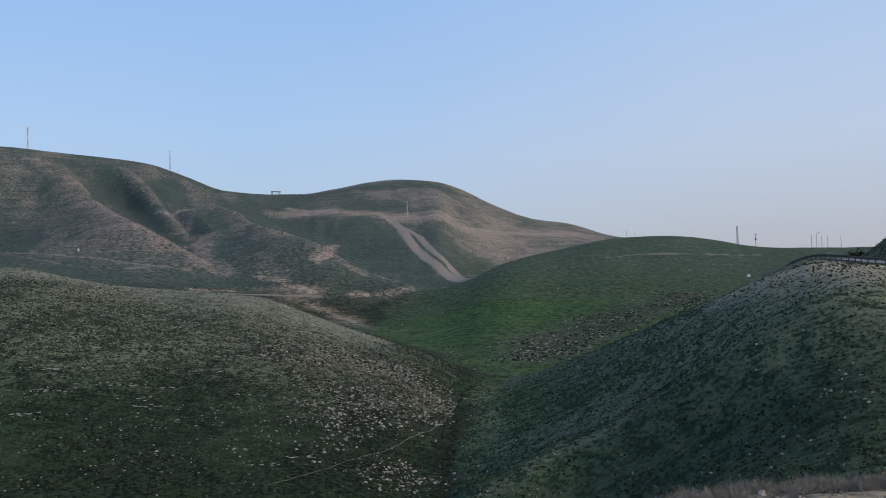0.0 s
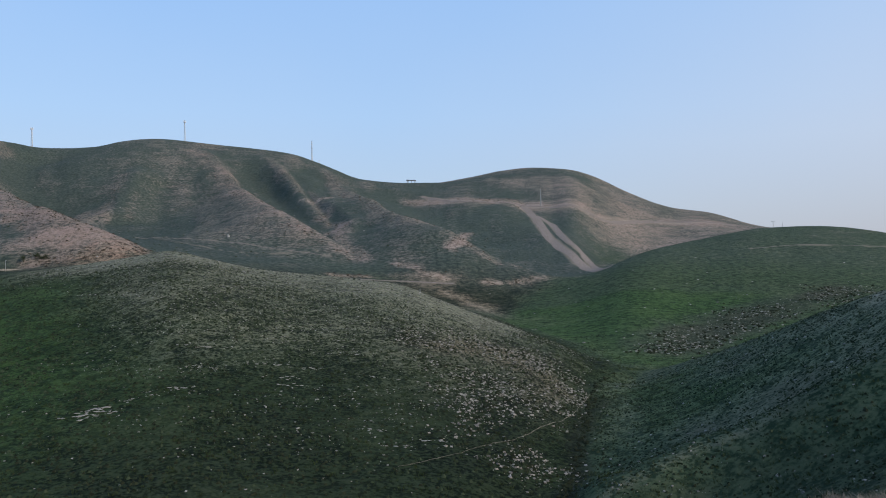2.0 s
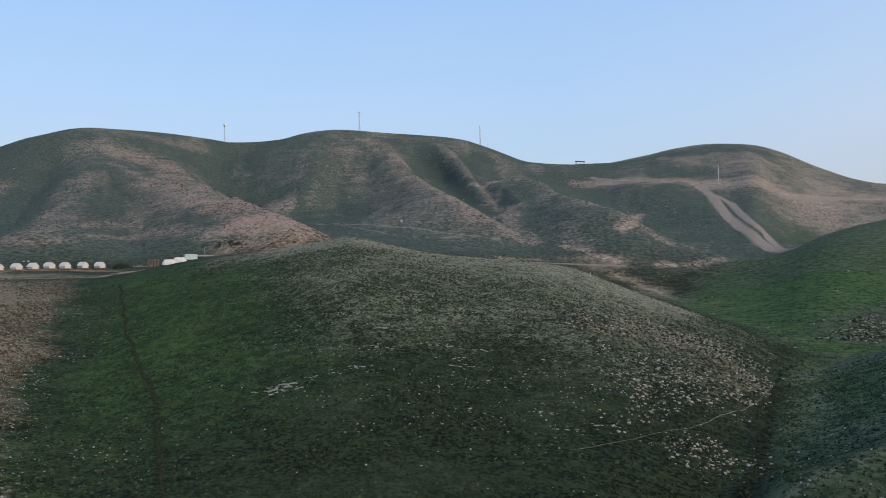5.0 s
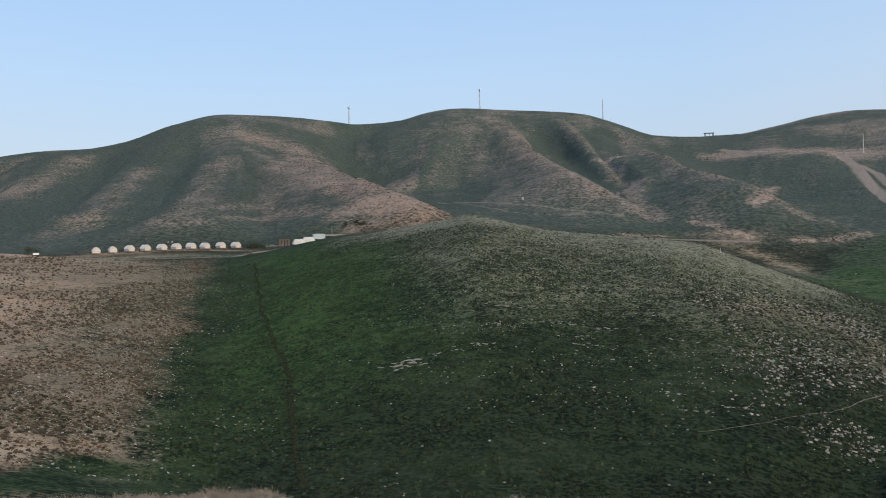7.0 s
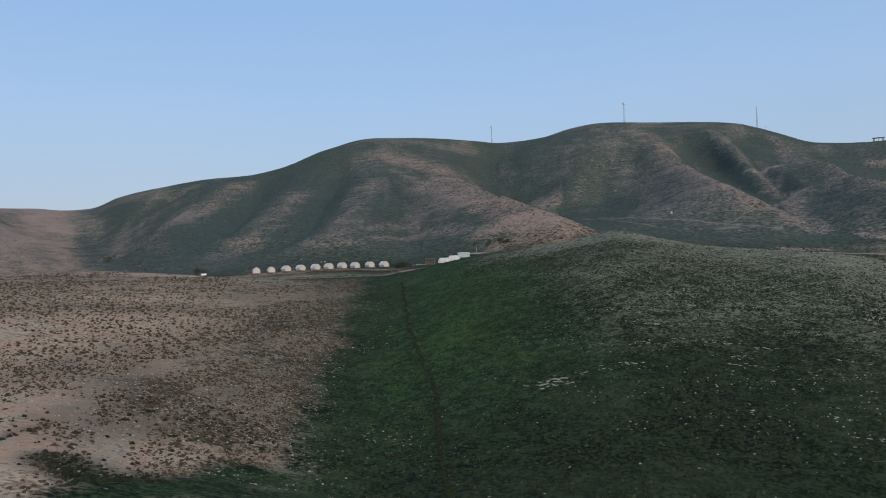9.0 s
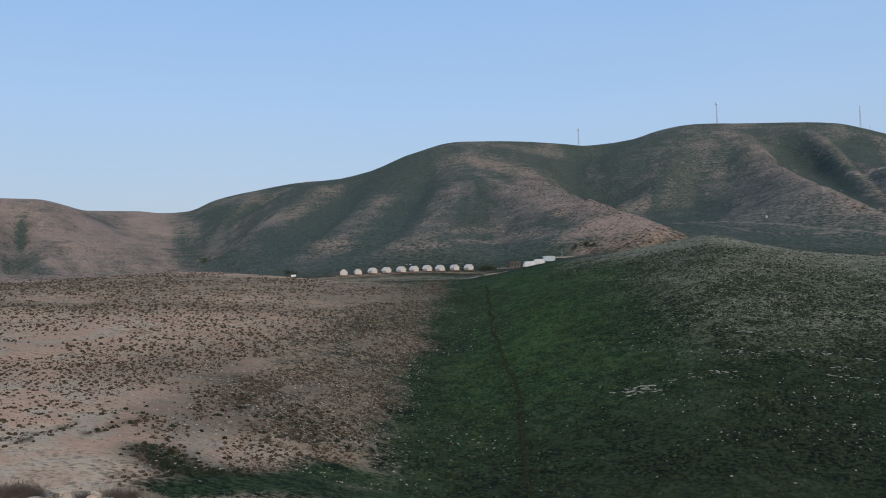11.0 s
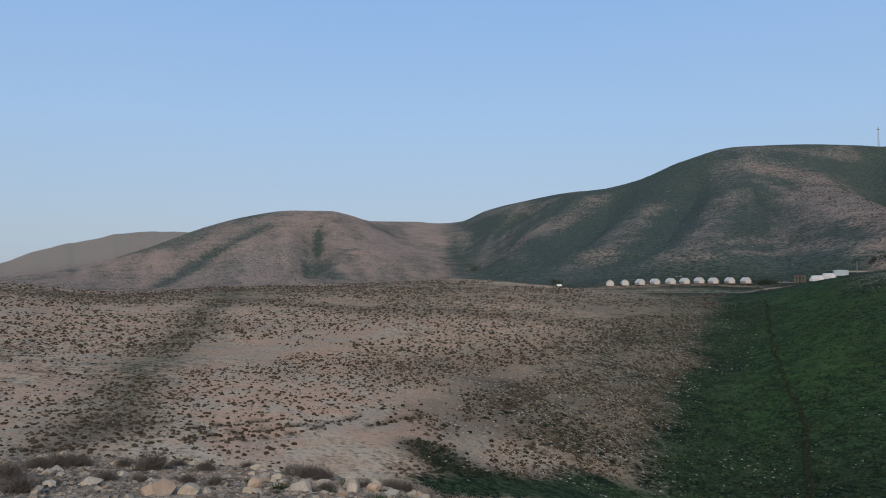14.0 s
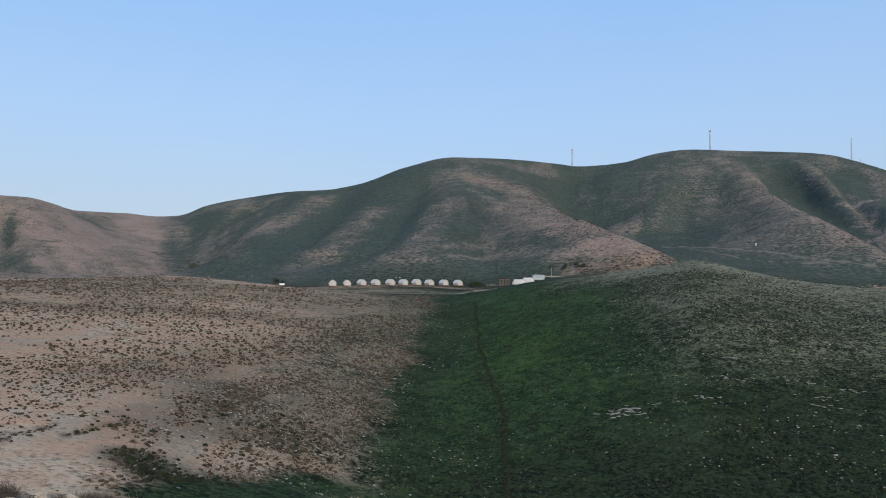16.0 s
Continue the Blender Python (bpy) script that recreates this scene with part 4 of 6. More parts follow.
# ---- dirt tracks and footpaths, worn into the ground ----
def track(line, half, label, name="dirt_track"):
    """A worn ribbon that follows the ground, its edges uneven."""
    pts = np.array([plan(a, r) for a, r in line])
    along = np.r_[0, np.cumsum(np.hypot(*np.diff(pts, axis=0).T))]
    gap = max(0.35, half * 0.9)
    q = np.linspace(0, along[-1], max(4, int(along[-1] / gap)))
    px, py = pchip(along, pts[:, 0], q), pchip(along, pts[:, 1], q)
    tx, ty = np.gradient(px), np.gradient(py)
    n = np.hypot(tx, ty)
    nx, ny = -ty / n, tx / n
    sway = fbm(q, 0 * q + half * 50, max(half * 14, 3), 3, 5) * max(half * 0.8, 0.25)
    px, py = px + nx * sway, py + ny * sway
    edges = []
    for side in (-1, -0.33, 0.33, 1):
        w = half * side * (1 + 0.45 * fbm(q, 0 * q + side * 31, max(half * 6, 2.5), 3, 8))
        ex, ey = px + nx * w, py + ny * w
        edges.append((ex, ey, ground_heights(ex, ey) + 0.05 + (0.03 + 0.02 * half) * (1.0 if abs(side) < 1 else 0.2)))
    bm = bmesh.new()
    rows = [[bm.verts.new((float(e[0][k]), float(e[1][k]), float(e[2][k]))) for e in edges] for k in range(len(q))]
    for a, b in zip(rows, rows[1:]):
        for k in range(3):
            f = bm.faces.new((a[k], a[k + 1], b[k + 1], b[k]))
            f.smooth = True
    bmesh.ops.recalc_face_normals(bm, faces=bm.faces)
    mesh = bpy.data.meshes.new(name)
    bm.to_mesh(mesh)
    bm.free()
    mesh.materials.append(PATH_DUST if half < 0.5 else TRACK_DUST)
    return tagged(new(name, mesh), label, "track", kind="structure")


for line, half in TRACKS:
    track(line, half, "pale dusty footpath worn into the slope" if half < 0.5 else "pale dirt track over the hills", "footpath" if half < 0.5 else "dirt_track")


# ---- stones, scrub and grass on the slopes ----
rng = np.random.default_rng(7)


def stone_shape(seed, flat=0.6, subdivisions=1, bite=0.3):
    """A knobbly stone about one metre across, standing on its base: vertices and triangles."""
    r = random.Random(seed)
    bm = bmesh.new()
    bmesh.ops.create_icosphere(bm, subdivisions=subdivisions, radius=0.5)
    cuts = [(Vector((r.uniform(-1, 1), r.uniform(-1, 1), r.uniform(-0.6, 1))).normalized(), r.uniform(0.2, 0.4)) for _ in range(9)]
    for v in bm.verts:
        for way, off in cuts:
            over = v.co.dot(way) - off
            if over > 0:
                v.co -= way * over
        v.co *= 1 + bite * r.uniform(-0.5, 0.5)
        v.co.z *= flat
    verts = np.array([v.co[:] for v in bm.verts])
    faces = np.array([[v.index for v in f.verts] for f in bm.faces])
    bm.free()
    verts[:, 2] += 0.28 * flat
    return verts, faces


def tuft_shape(seed, blades, high, wide, spread):
    """A tuft of pointed blades: vertices and triangles."""
    r = random.Random(seed)
    verts, faces = [], []
    for _ in range(blades):
        a, d = r.uniform(0, 2 * math.pi), spread * math.sqrt(r.random())
        lean, tall, turn = r.uniform(0.1, 0.9), high * r.uniform(0.55, 1), r.uniform(0, 2 * math.pi)
        base = Vector((d * math.cos(a), d * math.sin(a), -0.05))
        side = Vector((math.cos(turn), math.sin(turn), 0)) * wide * r.uniform(0.6, 1.2)
        tip = base + Vector((math.cos(a) * lean * tall, math.sin(a) * lean * tall, tall))
        k = len(verts)
        verts += [base - side, base + side, tip]
        faces.append((k, k + 1, k + 2))
    return np.array([v[:] for v in verts]), np.array(faces)


def scrub_shape(seed):
    """A low lumpy cushion of scrub about one metre across, with a few sprigs: vertices and triangles."""
    r = random.Random(seed)
    rings = [(0.5, -0.05, 5), (0.42, 0.2, 5)]
    verts, faces = [], []
    for rad, up, n in rings:
        verts += [(rad * r.uniform(0.7, 1.2) * math.cos(k * 2 * math.pi / n), rad * r.uniform(0.7, 1.2) * math.sin(k * 2 * math.pi / n), up * r.uniform(0.8, 1.3)) for k in range(n)]
    verts.append((r.uniform(-0.1, 0.1), r.uniform(-0.1, 0.1), 0.4))
    for k in range(5):
        q = (k + 1) % 5
        faces += [(k, q, 5 + q), (k, 5 + q, 5 + k), (5 + k, 5 + q, 10)]
    for _ in range(2):
        a, k = r.uniform(0, 2 * math.pi), len(verts)
        c, s = math.cos(a), math.sin(a)
        verts += [(0.3 * c - 0.06 * s, 0.3 * s + 0.06 * c, 0.15), (0.3 * c + 0.06 * s, 0.3 * s - 0.06 * c, 0.15), (0.6 * c, 0.6 * s, r.uniform(0.3, 0.5))]
        faces.append((k, k + 1, k + 2))
    return np.array(verts), np.array(faces)


def spread(count, az, dist, chance, seed, even=1.0):
    """Places within a sector, kept by chance(x, y, z, shares). even: 1 spreads by distance, 2 by area."""
    g = np.random.default_rng(seed)
    a = g.uniform(az[0], az[1], count)
    d = (g.uniform(dist[0] ** even, dist[1] ** even, count)) ** (1 / even)
    x, y = plan(a, d)
    z = ground_heights(x, y)
    keep = g.random(count) < chance(x, y, z, growth(x, y))
    return x[keep], y[keep], z[keep], g


def strew(name, places, shapes, size, material, label, category, sink=0.0, smooth=False):
    """One object of many small pieces."""
    x, y, z, g = places
    turn, scale = g.uniform(0, 2 * math.pi, len(x)), size(g, len(x))
    which = g.integers(0, len(shapes), len(x))
    all_v, all_f, base = [], [], 0
    for n, (verts, faces) in enumerate(shapes):
        p = np.where(which == n)[0]
        if not len(p):
            continue
        c, s = np.cos(turn[p])[:, None], np.sin(turn[p])[:, None]
        k = scale[p][:, None]
        vx = (verts[None, :, 0] * c - verts[None, :, 1] * s) * k + x[p][:, None]
        vy = (verts[None, :, 0] * s + verts[None, :, 1] * c) * k + y[p][:, None]
        vz = verts[None, :, 2] * k + z[p][:, None] - sink * k
        all_v.append(np.stack([vx, vy, vz], -1).reshape(-1, 3))
        all_f.append((faces[None] + (np.arange(len(p)) * len(verts))[:, None, None]).reshape(-1, 3) + base)
        base += len(p) * len(verts)
    v, f = np.concatenate(all_v), np.concatenate(all_f)
    mesh = bpy.data.meshes.new(name)
    mesh.vertices.add(len(v))
    mesh.vertices.foreach_set("co", v.astype(np.float32).ravel())
    mesh.loops.add(f.size)
    mesh.loops.foreach_set("vertex_index", f.astype(np.int32).ravel())
    mesh.polygons.add(len(f))
    mesh.polygons.foreach_set("loop_start", np.arange(0, f.size, 3, dtype=np.int32))
    mesh.polygons.foreach_set("use_smooth", np.full(len(f), smooth))
    mesh.update(calc_edges=True)
    mesh.materials.append(material)
    return tagged(new(name, mesh), label, category, kind="stuff")


def sizes(low, high, power=3.0):
    return lambda g, n: low + (high - low) * g.random(n) ** power


TUFTS = [tuft_shape(k, 7, 0.34, 0.05, 0.3) for k in range(6)]
SCRUBS = [scrub_shape(k) for k in range(6)]


def octa_stone(seed):
    """A cheap angular stone for far slopes."""
    r = random.Random(seed)
    ring = [(math.cos(a + r.uniform(-0.3, 0.3)) * r.uniform(0.35, 0.55), math.sin(a) * r.uniform(0.3, 0.5)) for a in np.arange(4) * 2 * math.pi / 4]
    verts = [(px, py, -0.1) for px, py in ring] + [(px * 0.75 + r.uniform(-0.1, 0.1), py * 0.75, r.uniform(0.14, 0.3)) for px, py in ring]
    faces = []
    for n in range(4):
        k = (n + 1) % 4
        faces += [(n, k, 4 + k), (n, 4 + k, 4 + n)]
    faces += [(4, 5, 6), (4, 6, 7)]
    return np.array(verts), np.array(faces)


ANGULAR = [octa_stone(k) for k in range(8)]


def ledges(x, y, z):
    """Stones come to light along level bands."""
    return step(value_noise(z * 9 + 0.05 * x, 0.25 * (x + y), 6, 91) + 0.5 * fbm(x, y, 14, 3, 92), 0.05, 0.55)


strew("field_stones", spread(66000, (-1, 47), (60, 265), lambda x, y, z, s: (0.05 + 0.8 * ledges(x, y, z) * (0.4 + s["bare"]) + 0.6 * step(s["bare"], 0.3, 0.46)) * (1 - step(s["lush"], 0.25, 0.6)) * (0.2 + 0.8 * step(np.hypot(x, y), 80, 125)), 1, 1.3),
      ANGULAR, sizes(0.09, 0.5, 3.2), FIELD_STONE, "pale limestone field stones strewn over the grass", "stones", 0.05)
strew("field_stones", spread(12000, (-31, -1), (52, 170), lambda x, y, z, s: (0.12 + 0.5 * ledges(x, y, z)) * (1 - 0.7 * s["lush"]), 2, 1.3),
      ANGULAR, sizes(0.10, 0.6, 4.5), FIELD_STONE, "grey limestone field stones on the dark slope", "stones", 0.05)
strew("field_stones", spread(34000, (47, 98), (48, 320), lambda x, y, z, s: (0.10 + 0.5 * ledges(x, y, z) + 0.4 * step(s["scrub"], 0.4, 0.8)) * (1 - step(s["lush"], 0.05, 0.3)), 3, 1.3),
      ANGULAR, sizes(0.12, 0.55, 3), FIELD_STONE, "small pale stones strewn over the brown slope", "stones", 0.05)
strew("field_stones", spread(9000, (-26, 6), (200, 480), lambda x, y, z, s: 0.03 + 0.8 * step(s["scrub"], 0.55, 0.9), 4, 1.3),
      ANGULAR, sizes(0.3, 1.2, 3), FIELD_STONE, "grey stones on the far green slope", "stones", 0.05)
strew("field_stones", spread(18000, (2, 64), (390, 1000), lambda x, y, z, s: 0.03 + 0.7 * step(s["bare"], 0.4, 0.8) * ledges(x, y, z), 5, 1.5),
      ANGULAR, sizes(0.45, 2.0, 3), FIELD_STONE, "pale rock outcrops on the spurs of the high hill", "stones", 0.05)
strew("field_stones", spread(6000, (62, 97), (320, 1000), lambda x, y, z, s: 0.04 + 0.4 * step(s["bare"], 0.5, 0.9), 6, 1.3),
      ANGULAR, sizes(0.4, 1.6, 3), FIELD_STONE, "stones on the far brown hill", "stones", 0.05)

def pyramid(seed):
    """A cheap low cushion for far slopes."""
    r = random.Random(seed)
    ring = [(0.5 * r.uniform(0.7, 1.2) * math.cos(k * 1.2566), 0.5 * r.uniform(0.7, 1.2) * math.sin(k * 1.2566), -0.05) for k in range(5)]
    verts = ring + [(-0.14, r.uniform(-0.1, 0.1), r.uniform(0.28, 0.4)), (0.16, r.uniform(-0.1, 0.1), r.uniform(0.25, 0.42))]
    return np.array(verts), np.array([(0, 1, 6), (1, 5, 6), (1, 2, 5), (2, 3, 5), (3, 4, 5), (4, 6, 5), (4, 0, 6)])


FAR_SCRUBS = [pyramid(k) for k in range(6)]
BROWN_PLACES = lambda x, y, z, s: (0.06 + 1.1 * s["scrub"]) * step(fbm(x, y, 11, 5, 61, 0.65) + 0.7 * value_noise(z * 5 + 0.06 * x, 0.12 * (x + y), 6, 93) + 0.8 * s["scrub"], 0.0, 0.6) * (1 - step(s["lush"], 0.3, 0.6)) * step(s["bare"], 0.12, 0.4) * (1 - s["path"]) * (1 - 0.6 * s["pale"])
strew("field_stones", spread(24000, (48, 70), (84, 300), lambda x, y, z, s: 0.2 + 0.6 * step(s["scrub"], 0.4, 0.8), 27, 1.3),
      ANGULAR, sizes(0.10, 0.48, 2.6), RUBBLE, "pale stones where brown slope and turf meet", "stones", 0.05)
strew("low_scrub", spread(90000, (46, 98), (140, 335), BROWN_PLACES, 15, 1.2),
      FAR_SCRUBS, sizes(0.22, 1.15, 3.2), SCRUB, "dark dry cushion scrub on the upper brown slope", "scrub", 0.03)
strew("low_scrub", spread(60000, (46, 98), (46, 140), BROWN_PLACES, 11, 1.6),
      SCRUBS, sizes(0.10, 0.62, 2.8), SCRUB, "dark dry cushion scrub dotted over the brown slope", "scrub", 0.03)
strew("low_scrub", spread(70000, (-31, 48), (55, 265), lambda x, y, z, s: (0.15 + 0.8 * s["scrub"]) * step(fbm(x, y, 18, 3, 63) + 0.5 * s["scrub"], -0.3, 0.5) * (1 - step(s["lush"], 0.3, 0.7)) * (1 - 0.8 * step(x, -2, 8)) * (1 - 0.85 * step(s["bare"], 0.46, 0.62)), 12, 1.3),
      FAR_SCRUBS, sizes(0.15, 0.75, 2.4), SHADED_SCRUB, "dark green low scrub between the stones", "scrub", 0.03)
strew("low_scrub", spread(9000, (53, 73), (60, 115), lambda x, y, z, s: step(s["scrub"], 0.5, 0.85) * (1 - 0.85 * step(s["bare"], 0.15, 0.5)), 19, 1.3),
      SCRUBS, sizes(0.25, 0.8, 2), SHADED_SCRUB, "dark matted scrub at the foot of the brown slope", "scrub", 0.03)
strew("low_scrub", spread(9000, (80, 92), (76, 262), lambda x, y, z, s: step(s["lush"], 0.2, 0.45), 18, 1.3),
      FAR_SCRUBS, sizes(0.25, 0.8, 2), GREEN_SCRUB, "green low scrub in a shallow dip of the brown slope", "scrub", 0.03)
strew("low_scrub", spread(9000, (2, 96), (400, 1050), lambda x, y, z, s: 0.1 + 0.6 * s["scrub"], 13, 1.4),
      SCRUBS, sizes(0.5, 1.5, 2), GREEN_SCRUB, "dark scrub on the far hillsides", "scrub", 0.03)
strew("low_scrub", spread(60000, (3, 66), (400, 1000), lambda x, y, z, s: step(s["bare"], 0.15, 0.5) * (0.25 + 0.75 * step(fbm(x, y, 30, 4, 77), -0.3, 0.3)), 23, 1.2),
      FAR_SCRUBS, sizes(0.5, 1.9, 2), SCRUB, "dark dry cushion scrub speckled over the bare spurs", "scrub", 0.03)
strew("low_scrub", spread(26000, (60, 96), (420, 1000), lambda x, y, z, s: 0.25 + 0.6 * s["scrub"], 24, 1.2),
      FAR_SCRUBS, sizes(0.4, 1.5, 2), SCRUB, "dark dry cushion scrub on the far brown hill", "scrub", 0.03)
STONY = [(9.6, 157), (5.6, 168), (1.9, 147), (2.6, 122), (4.2, 106), (7.7, 114), (9, 140)]
RUBBLY = lambda x, y, z, s: (1 - step(off_line(x + 14 * fbm(x, y, 22, 3, 55), y + 14 * fbm(x, y, 22, 3, 56), STONY)[0], 3, 17)) * (1 - step(s["lush"], 0.2, 0.5)) * step(fbm(x, y, 7, 3, 57), -0.35, 0.3)
strew("field_stones", spread(15000, (-0.5, 15), (90, 200), lambda x, y, z, s: 0.8 * RUBBLY(x, y, z, s), 7, 1.4),
      ANGULAR, sizes(0.16, 0.85, 3), RUBBLE, "dense pale limestone rubble on the flank of the near hill", "stones", 0.05)
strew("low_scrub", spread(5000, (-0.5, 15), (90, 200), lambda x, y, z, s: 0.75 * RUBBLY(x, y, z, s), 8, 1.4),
      SCRUBS, sizes(0.3, 0.8, 2), SHADED_SCRUB, "dark scrub between the rubble on the near hill", "scrub", 0.03)
BROKEN = lambda x, y, z, s: (1 - step(off_line(x + 20 * fbm(x, y, 30, 3, 65), y + 20 * fbm(x, y, 30, 3, 66), [(-7, 240), (-10, 285), (-13.5, 325), (-17, 358)])[0], 5, 22)) * step(fbm(x, y, 9, 3, 67), -0.4, 0.3)
strew("field_stones", spread(8500, (-22, -3), (215, 400), lambda x, y, z, s: 0.85 * BROKEN(x, y, z, s), 9, 1.4),
      ANGULAR, sizes(0.3, 1.3, 3), FIELD_STONE, "grey broken rocks in a stony patch on the green slope", "stones", 0.05)
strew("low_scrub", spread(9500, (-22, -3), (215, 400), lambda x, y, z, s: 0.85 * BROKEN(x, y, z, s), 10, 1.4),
      SCRUBS, sizes(0.4, 1.4, 2), SHADED_SCRUB, "dark scrub between rocks on the green slope", "scrub", 0.03)
# row of dark scrub added to draw the shaded crack
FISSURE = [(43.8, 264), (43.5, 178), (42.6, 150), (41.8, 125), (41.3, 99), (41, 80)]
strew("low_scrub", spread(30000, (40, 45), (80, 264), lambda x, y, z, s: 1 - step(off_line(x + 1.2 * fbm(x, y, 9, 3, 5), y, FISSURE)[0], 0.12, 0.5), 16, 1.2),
      SCRUBS, sizes(0.22, 0.62, 2), SHADED_SCRUB, "dark scrub standing for the shade in the narrow turf fissure", "scrub", 0.03)
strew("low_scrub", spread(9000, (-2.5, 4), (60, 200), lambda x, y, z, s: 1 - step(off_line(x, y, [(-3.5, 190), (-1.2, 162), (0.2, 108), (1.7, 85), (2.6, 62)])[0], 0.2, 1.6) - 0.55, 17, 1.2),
      SCRUBS, sizes(0.3, 1.0, 2), SHADED_SCRUB, "dark scrub along the bed of the gully", "scrub", 0.03)
strew("turf_hummocks", spread(72000, (-2, 50), (56, 268), lambda x, y, z, s: (1 - 0.85 * step(s["bare"], 0.42, 0.62)) * (1 - 0.75 * step(s["scrub"], 0.4, 0.6)) * (0.3 + 0.6 * step(fbm(x, y, 10, 4, 72), -0.25, 0.3)), 25, 1.25),
      FAR_SCRUBS, sizes(0.18, 0.8, 2.2), HUMMOCK, "small dark green hummocks of turf and herbs", "grass", 0.04)
strew("turf_hummocks", spread(36000, (-31, -1), (54, 175), lambda x, y, z, s: 0.3 + 0.4 * step(fbm(x, y, 8, 4, 73), -0.25, 0.3), 26, 1.3),
      FAR_SCRUBS, sizes(0.14, 0.6, 2.2), HUMMOCK, "small dark hummocks of turf on the steep slope", "grass", 0.04)
strew("grass_tufts", spread(30000, (-31, 52), (50, 240), lambda x, y, z, s: 0.9 * (1 - step(s["bare"], 0.35, 0.75)) * (0.35 + 0.65 * step(fbm(x, y, 9, 3, 71), -0.2, 0.3)), 14, 1.15),
      TUFTS, sizes(0.5, 1.5, 1.5), GRASS, "spring grass tufts on the hillside", "grass", 0.0)


# ---- helpers for things ----
def part(name, bm, material, parent, label=""):
    """Links a bmesh as one mesh under a thing or a part."""
    mesh = bpy.data.meshes.new(name)
    bm.to_mesh(mesh)
    bm.free()
    mesh.materials.append(material)
    ob = new(name, mesh)
    ob.parent = parent
    return tagged(ob, label)


def thing(name, label, category, group="", at=None):
    ob = tagged(new(name), label, category, group)
    if at is not None:
        ob.matrix_basis = at
    return ob


def block(bm, size, at=(0, 0, 0), turn=0.0, bevel=0.0):
    """A box with its base at 'at', its edges eased."""
    made = bmesh.ops.create_cube(bm, size=1)["verts"]
    m = Matrix.Translation(at) @ Matrix.Rotation(turn, 4, "Z") @ Matrix.Translation((0, 0, size[2] / 2)) @ Matrix.Diagonal((*size, 1))
    bmesh.ops.transform(bm, matrix=m, verts=made)
    if bevel:
        edges = list({e for v in made for e in v.link_edges})
        bmesh.ops.bevel(bm, geom=edges, offset=bevel, segments=2, affect="EDGES")
    return bm


def rod(bm, a, b, ra, rb=None, sides=8):
    """A tapered round bar from a to b."""
    a, b = Vector(a), Vector(b)
    way = b - a
    made = bmesh.ops.create_cone(bm, cap_ends=True, segments=sides, radius1=ra, radius2=ra if rb is None else rb, depth=way.length)["verts"]
    bmesh.ops.transform(bm, matrix=Matrix.Translation((a + b) / 2) @ way.to_track_quat("Z", "Y").to_matrix().to_4x4(), verts=made)
    return bm


def prism(bm, outline, y0, y1):
    """A solid from an outline in x and z, drawn along y."""
    front = [bm.verts.new((x, y0, z)) for x, z in outline]
    back = [bm.verts.new((x, y1, z)) for x, z in outline]
    bm.faces.new(front)
    bm.faces.new(back[::-1])
    for n in range(len(outline)):
        k = (n + 1) % len(outline)
        bm.faces.new((front[k], front[n], back[n], back[k]))
    bmesh.ops.recalc_face_normals(bm, faces=bm.faces)
    return bm


def on_ground(az, r, sink=0.0, turn=None):
    """A pose on the ground; turn is degrees, or None to face the lookout with -y."""
    x, y = plan(az, r)
    return pose(float(x), float(y), ground_z(float(x), float(y)) - sink, 0, 0, az if turn is None else turn)


# ---- the camp: tents, cabins, pergola ----
def make_tent():
    tent = thing("tent", "white canvas ridge tent on a low brown timber deck", "tent", "row of camp tents")
    part("deck", block(bmesh.new(), (4.3, 5.0, 0.5), (0, -0.3, -0.25), 0, 0.04), TIMBER, tent, "brown timber deck")
    wall = [(-1.75, 0.25), (1.75, 0.25), (2.0, 1.45), (1.05, 2.6), (0, 3.2), (-1.05, 2.6), (-2.0, 1.45)]
    part("wall", prism(bmesh.new(), wall, -1.9, 1.9), CANVAS, tent)
    bm = bmesh.new()
    over = [(-2.2, 1.32), (-2.08, 1.3), (-1.08, 2.63), (0, 3.23), (1.08, 2.63), (2.08, 1.3), (2.2, 1.32), (1.18, 2.76), (0, 3.4), (-1.18, 2.76)]
    prism(bm, over, -2.15, 2.15)
    part("roof", bm, CANVAS_ROOF, tent, "cream canvas fly sheet")
    bm = bmesh.new()
    prism(bm, [(-0.55, 0.26), (0.55, 0.26), (0.5, 2.0), (0, 2.2), (-0.5, 2.0)], -1.96, -1.91)
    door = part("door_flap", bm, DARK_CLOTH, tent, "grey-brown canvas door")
    part("rolled_flap", rod(bmesh.new(), (-0.62, -2.0, 0.4), (-0.58, -2.0, 2.0), 0.09), CANVAS, door)
    for sx in (-1, 1):
        for sy in (-2.1, 2.1):
            part("pole", rod(bmesh.new(), (sx * 1.95, sy, 0.2), (sx * 1.95, sy, 1.42), 0.05), TIMBER, tent)
            part("guy_rope", rod(bmesh.new(), (sx * 2.0, sy, 1.4), (sx * 2.8, sy * 1.1, -0.1), 0.012, None, 4), STRAW, tent)
    bm = block(bmesh.new(), (1.6, 0.9, 0.22), (0, -3.2, -0.2), 0, 0.03)
    part("step", bm, TIMBER, tent)
    return tent


TENT_ROW = [(54.06, 402, 4), (53.05, 401, 12), (52.0, 401, 34), (51.0, 400, 36), (49.95, 399, 38), (49.02, 399, 36), (48.07, 400, 40), (47.15, 400, 38), (46.1, 402, 36), (45.08, 403, 40)]
tent = make_tent()
first = True
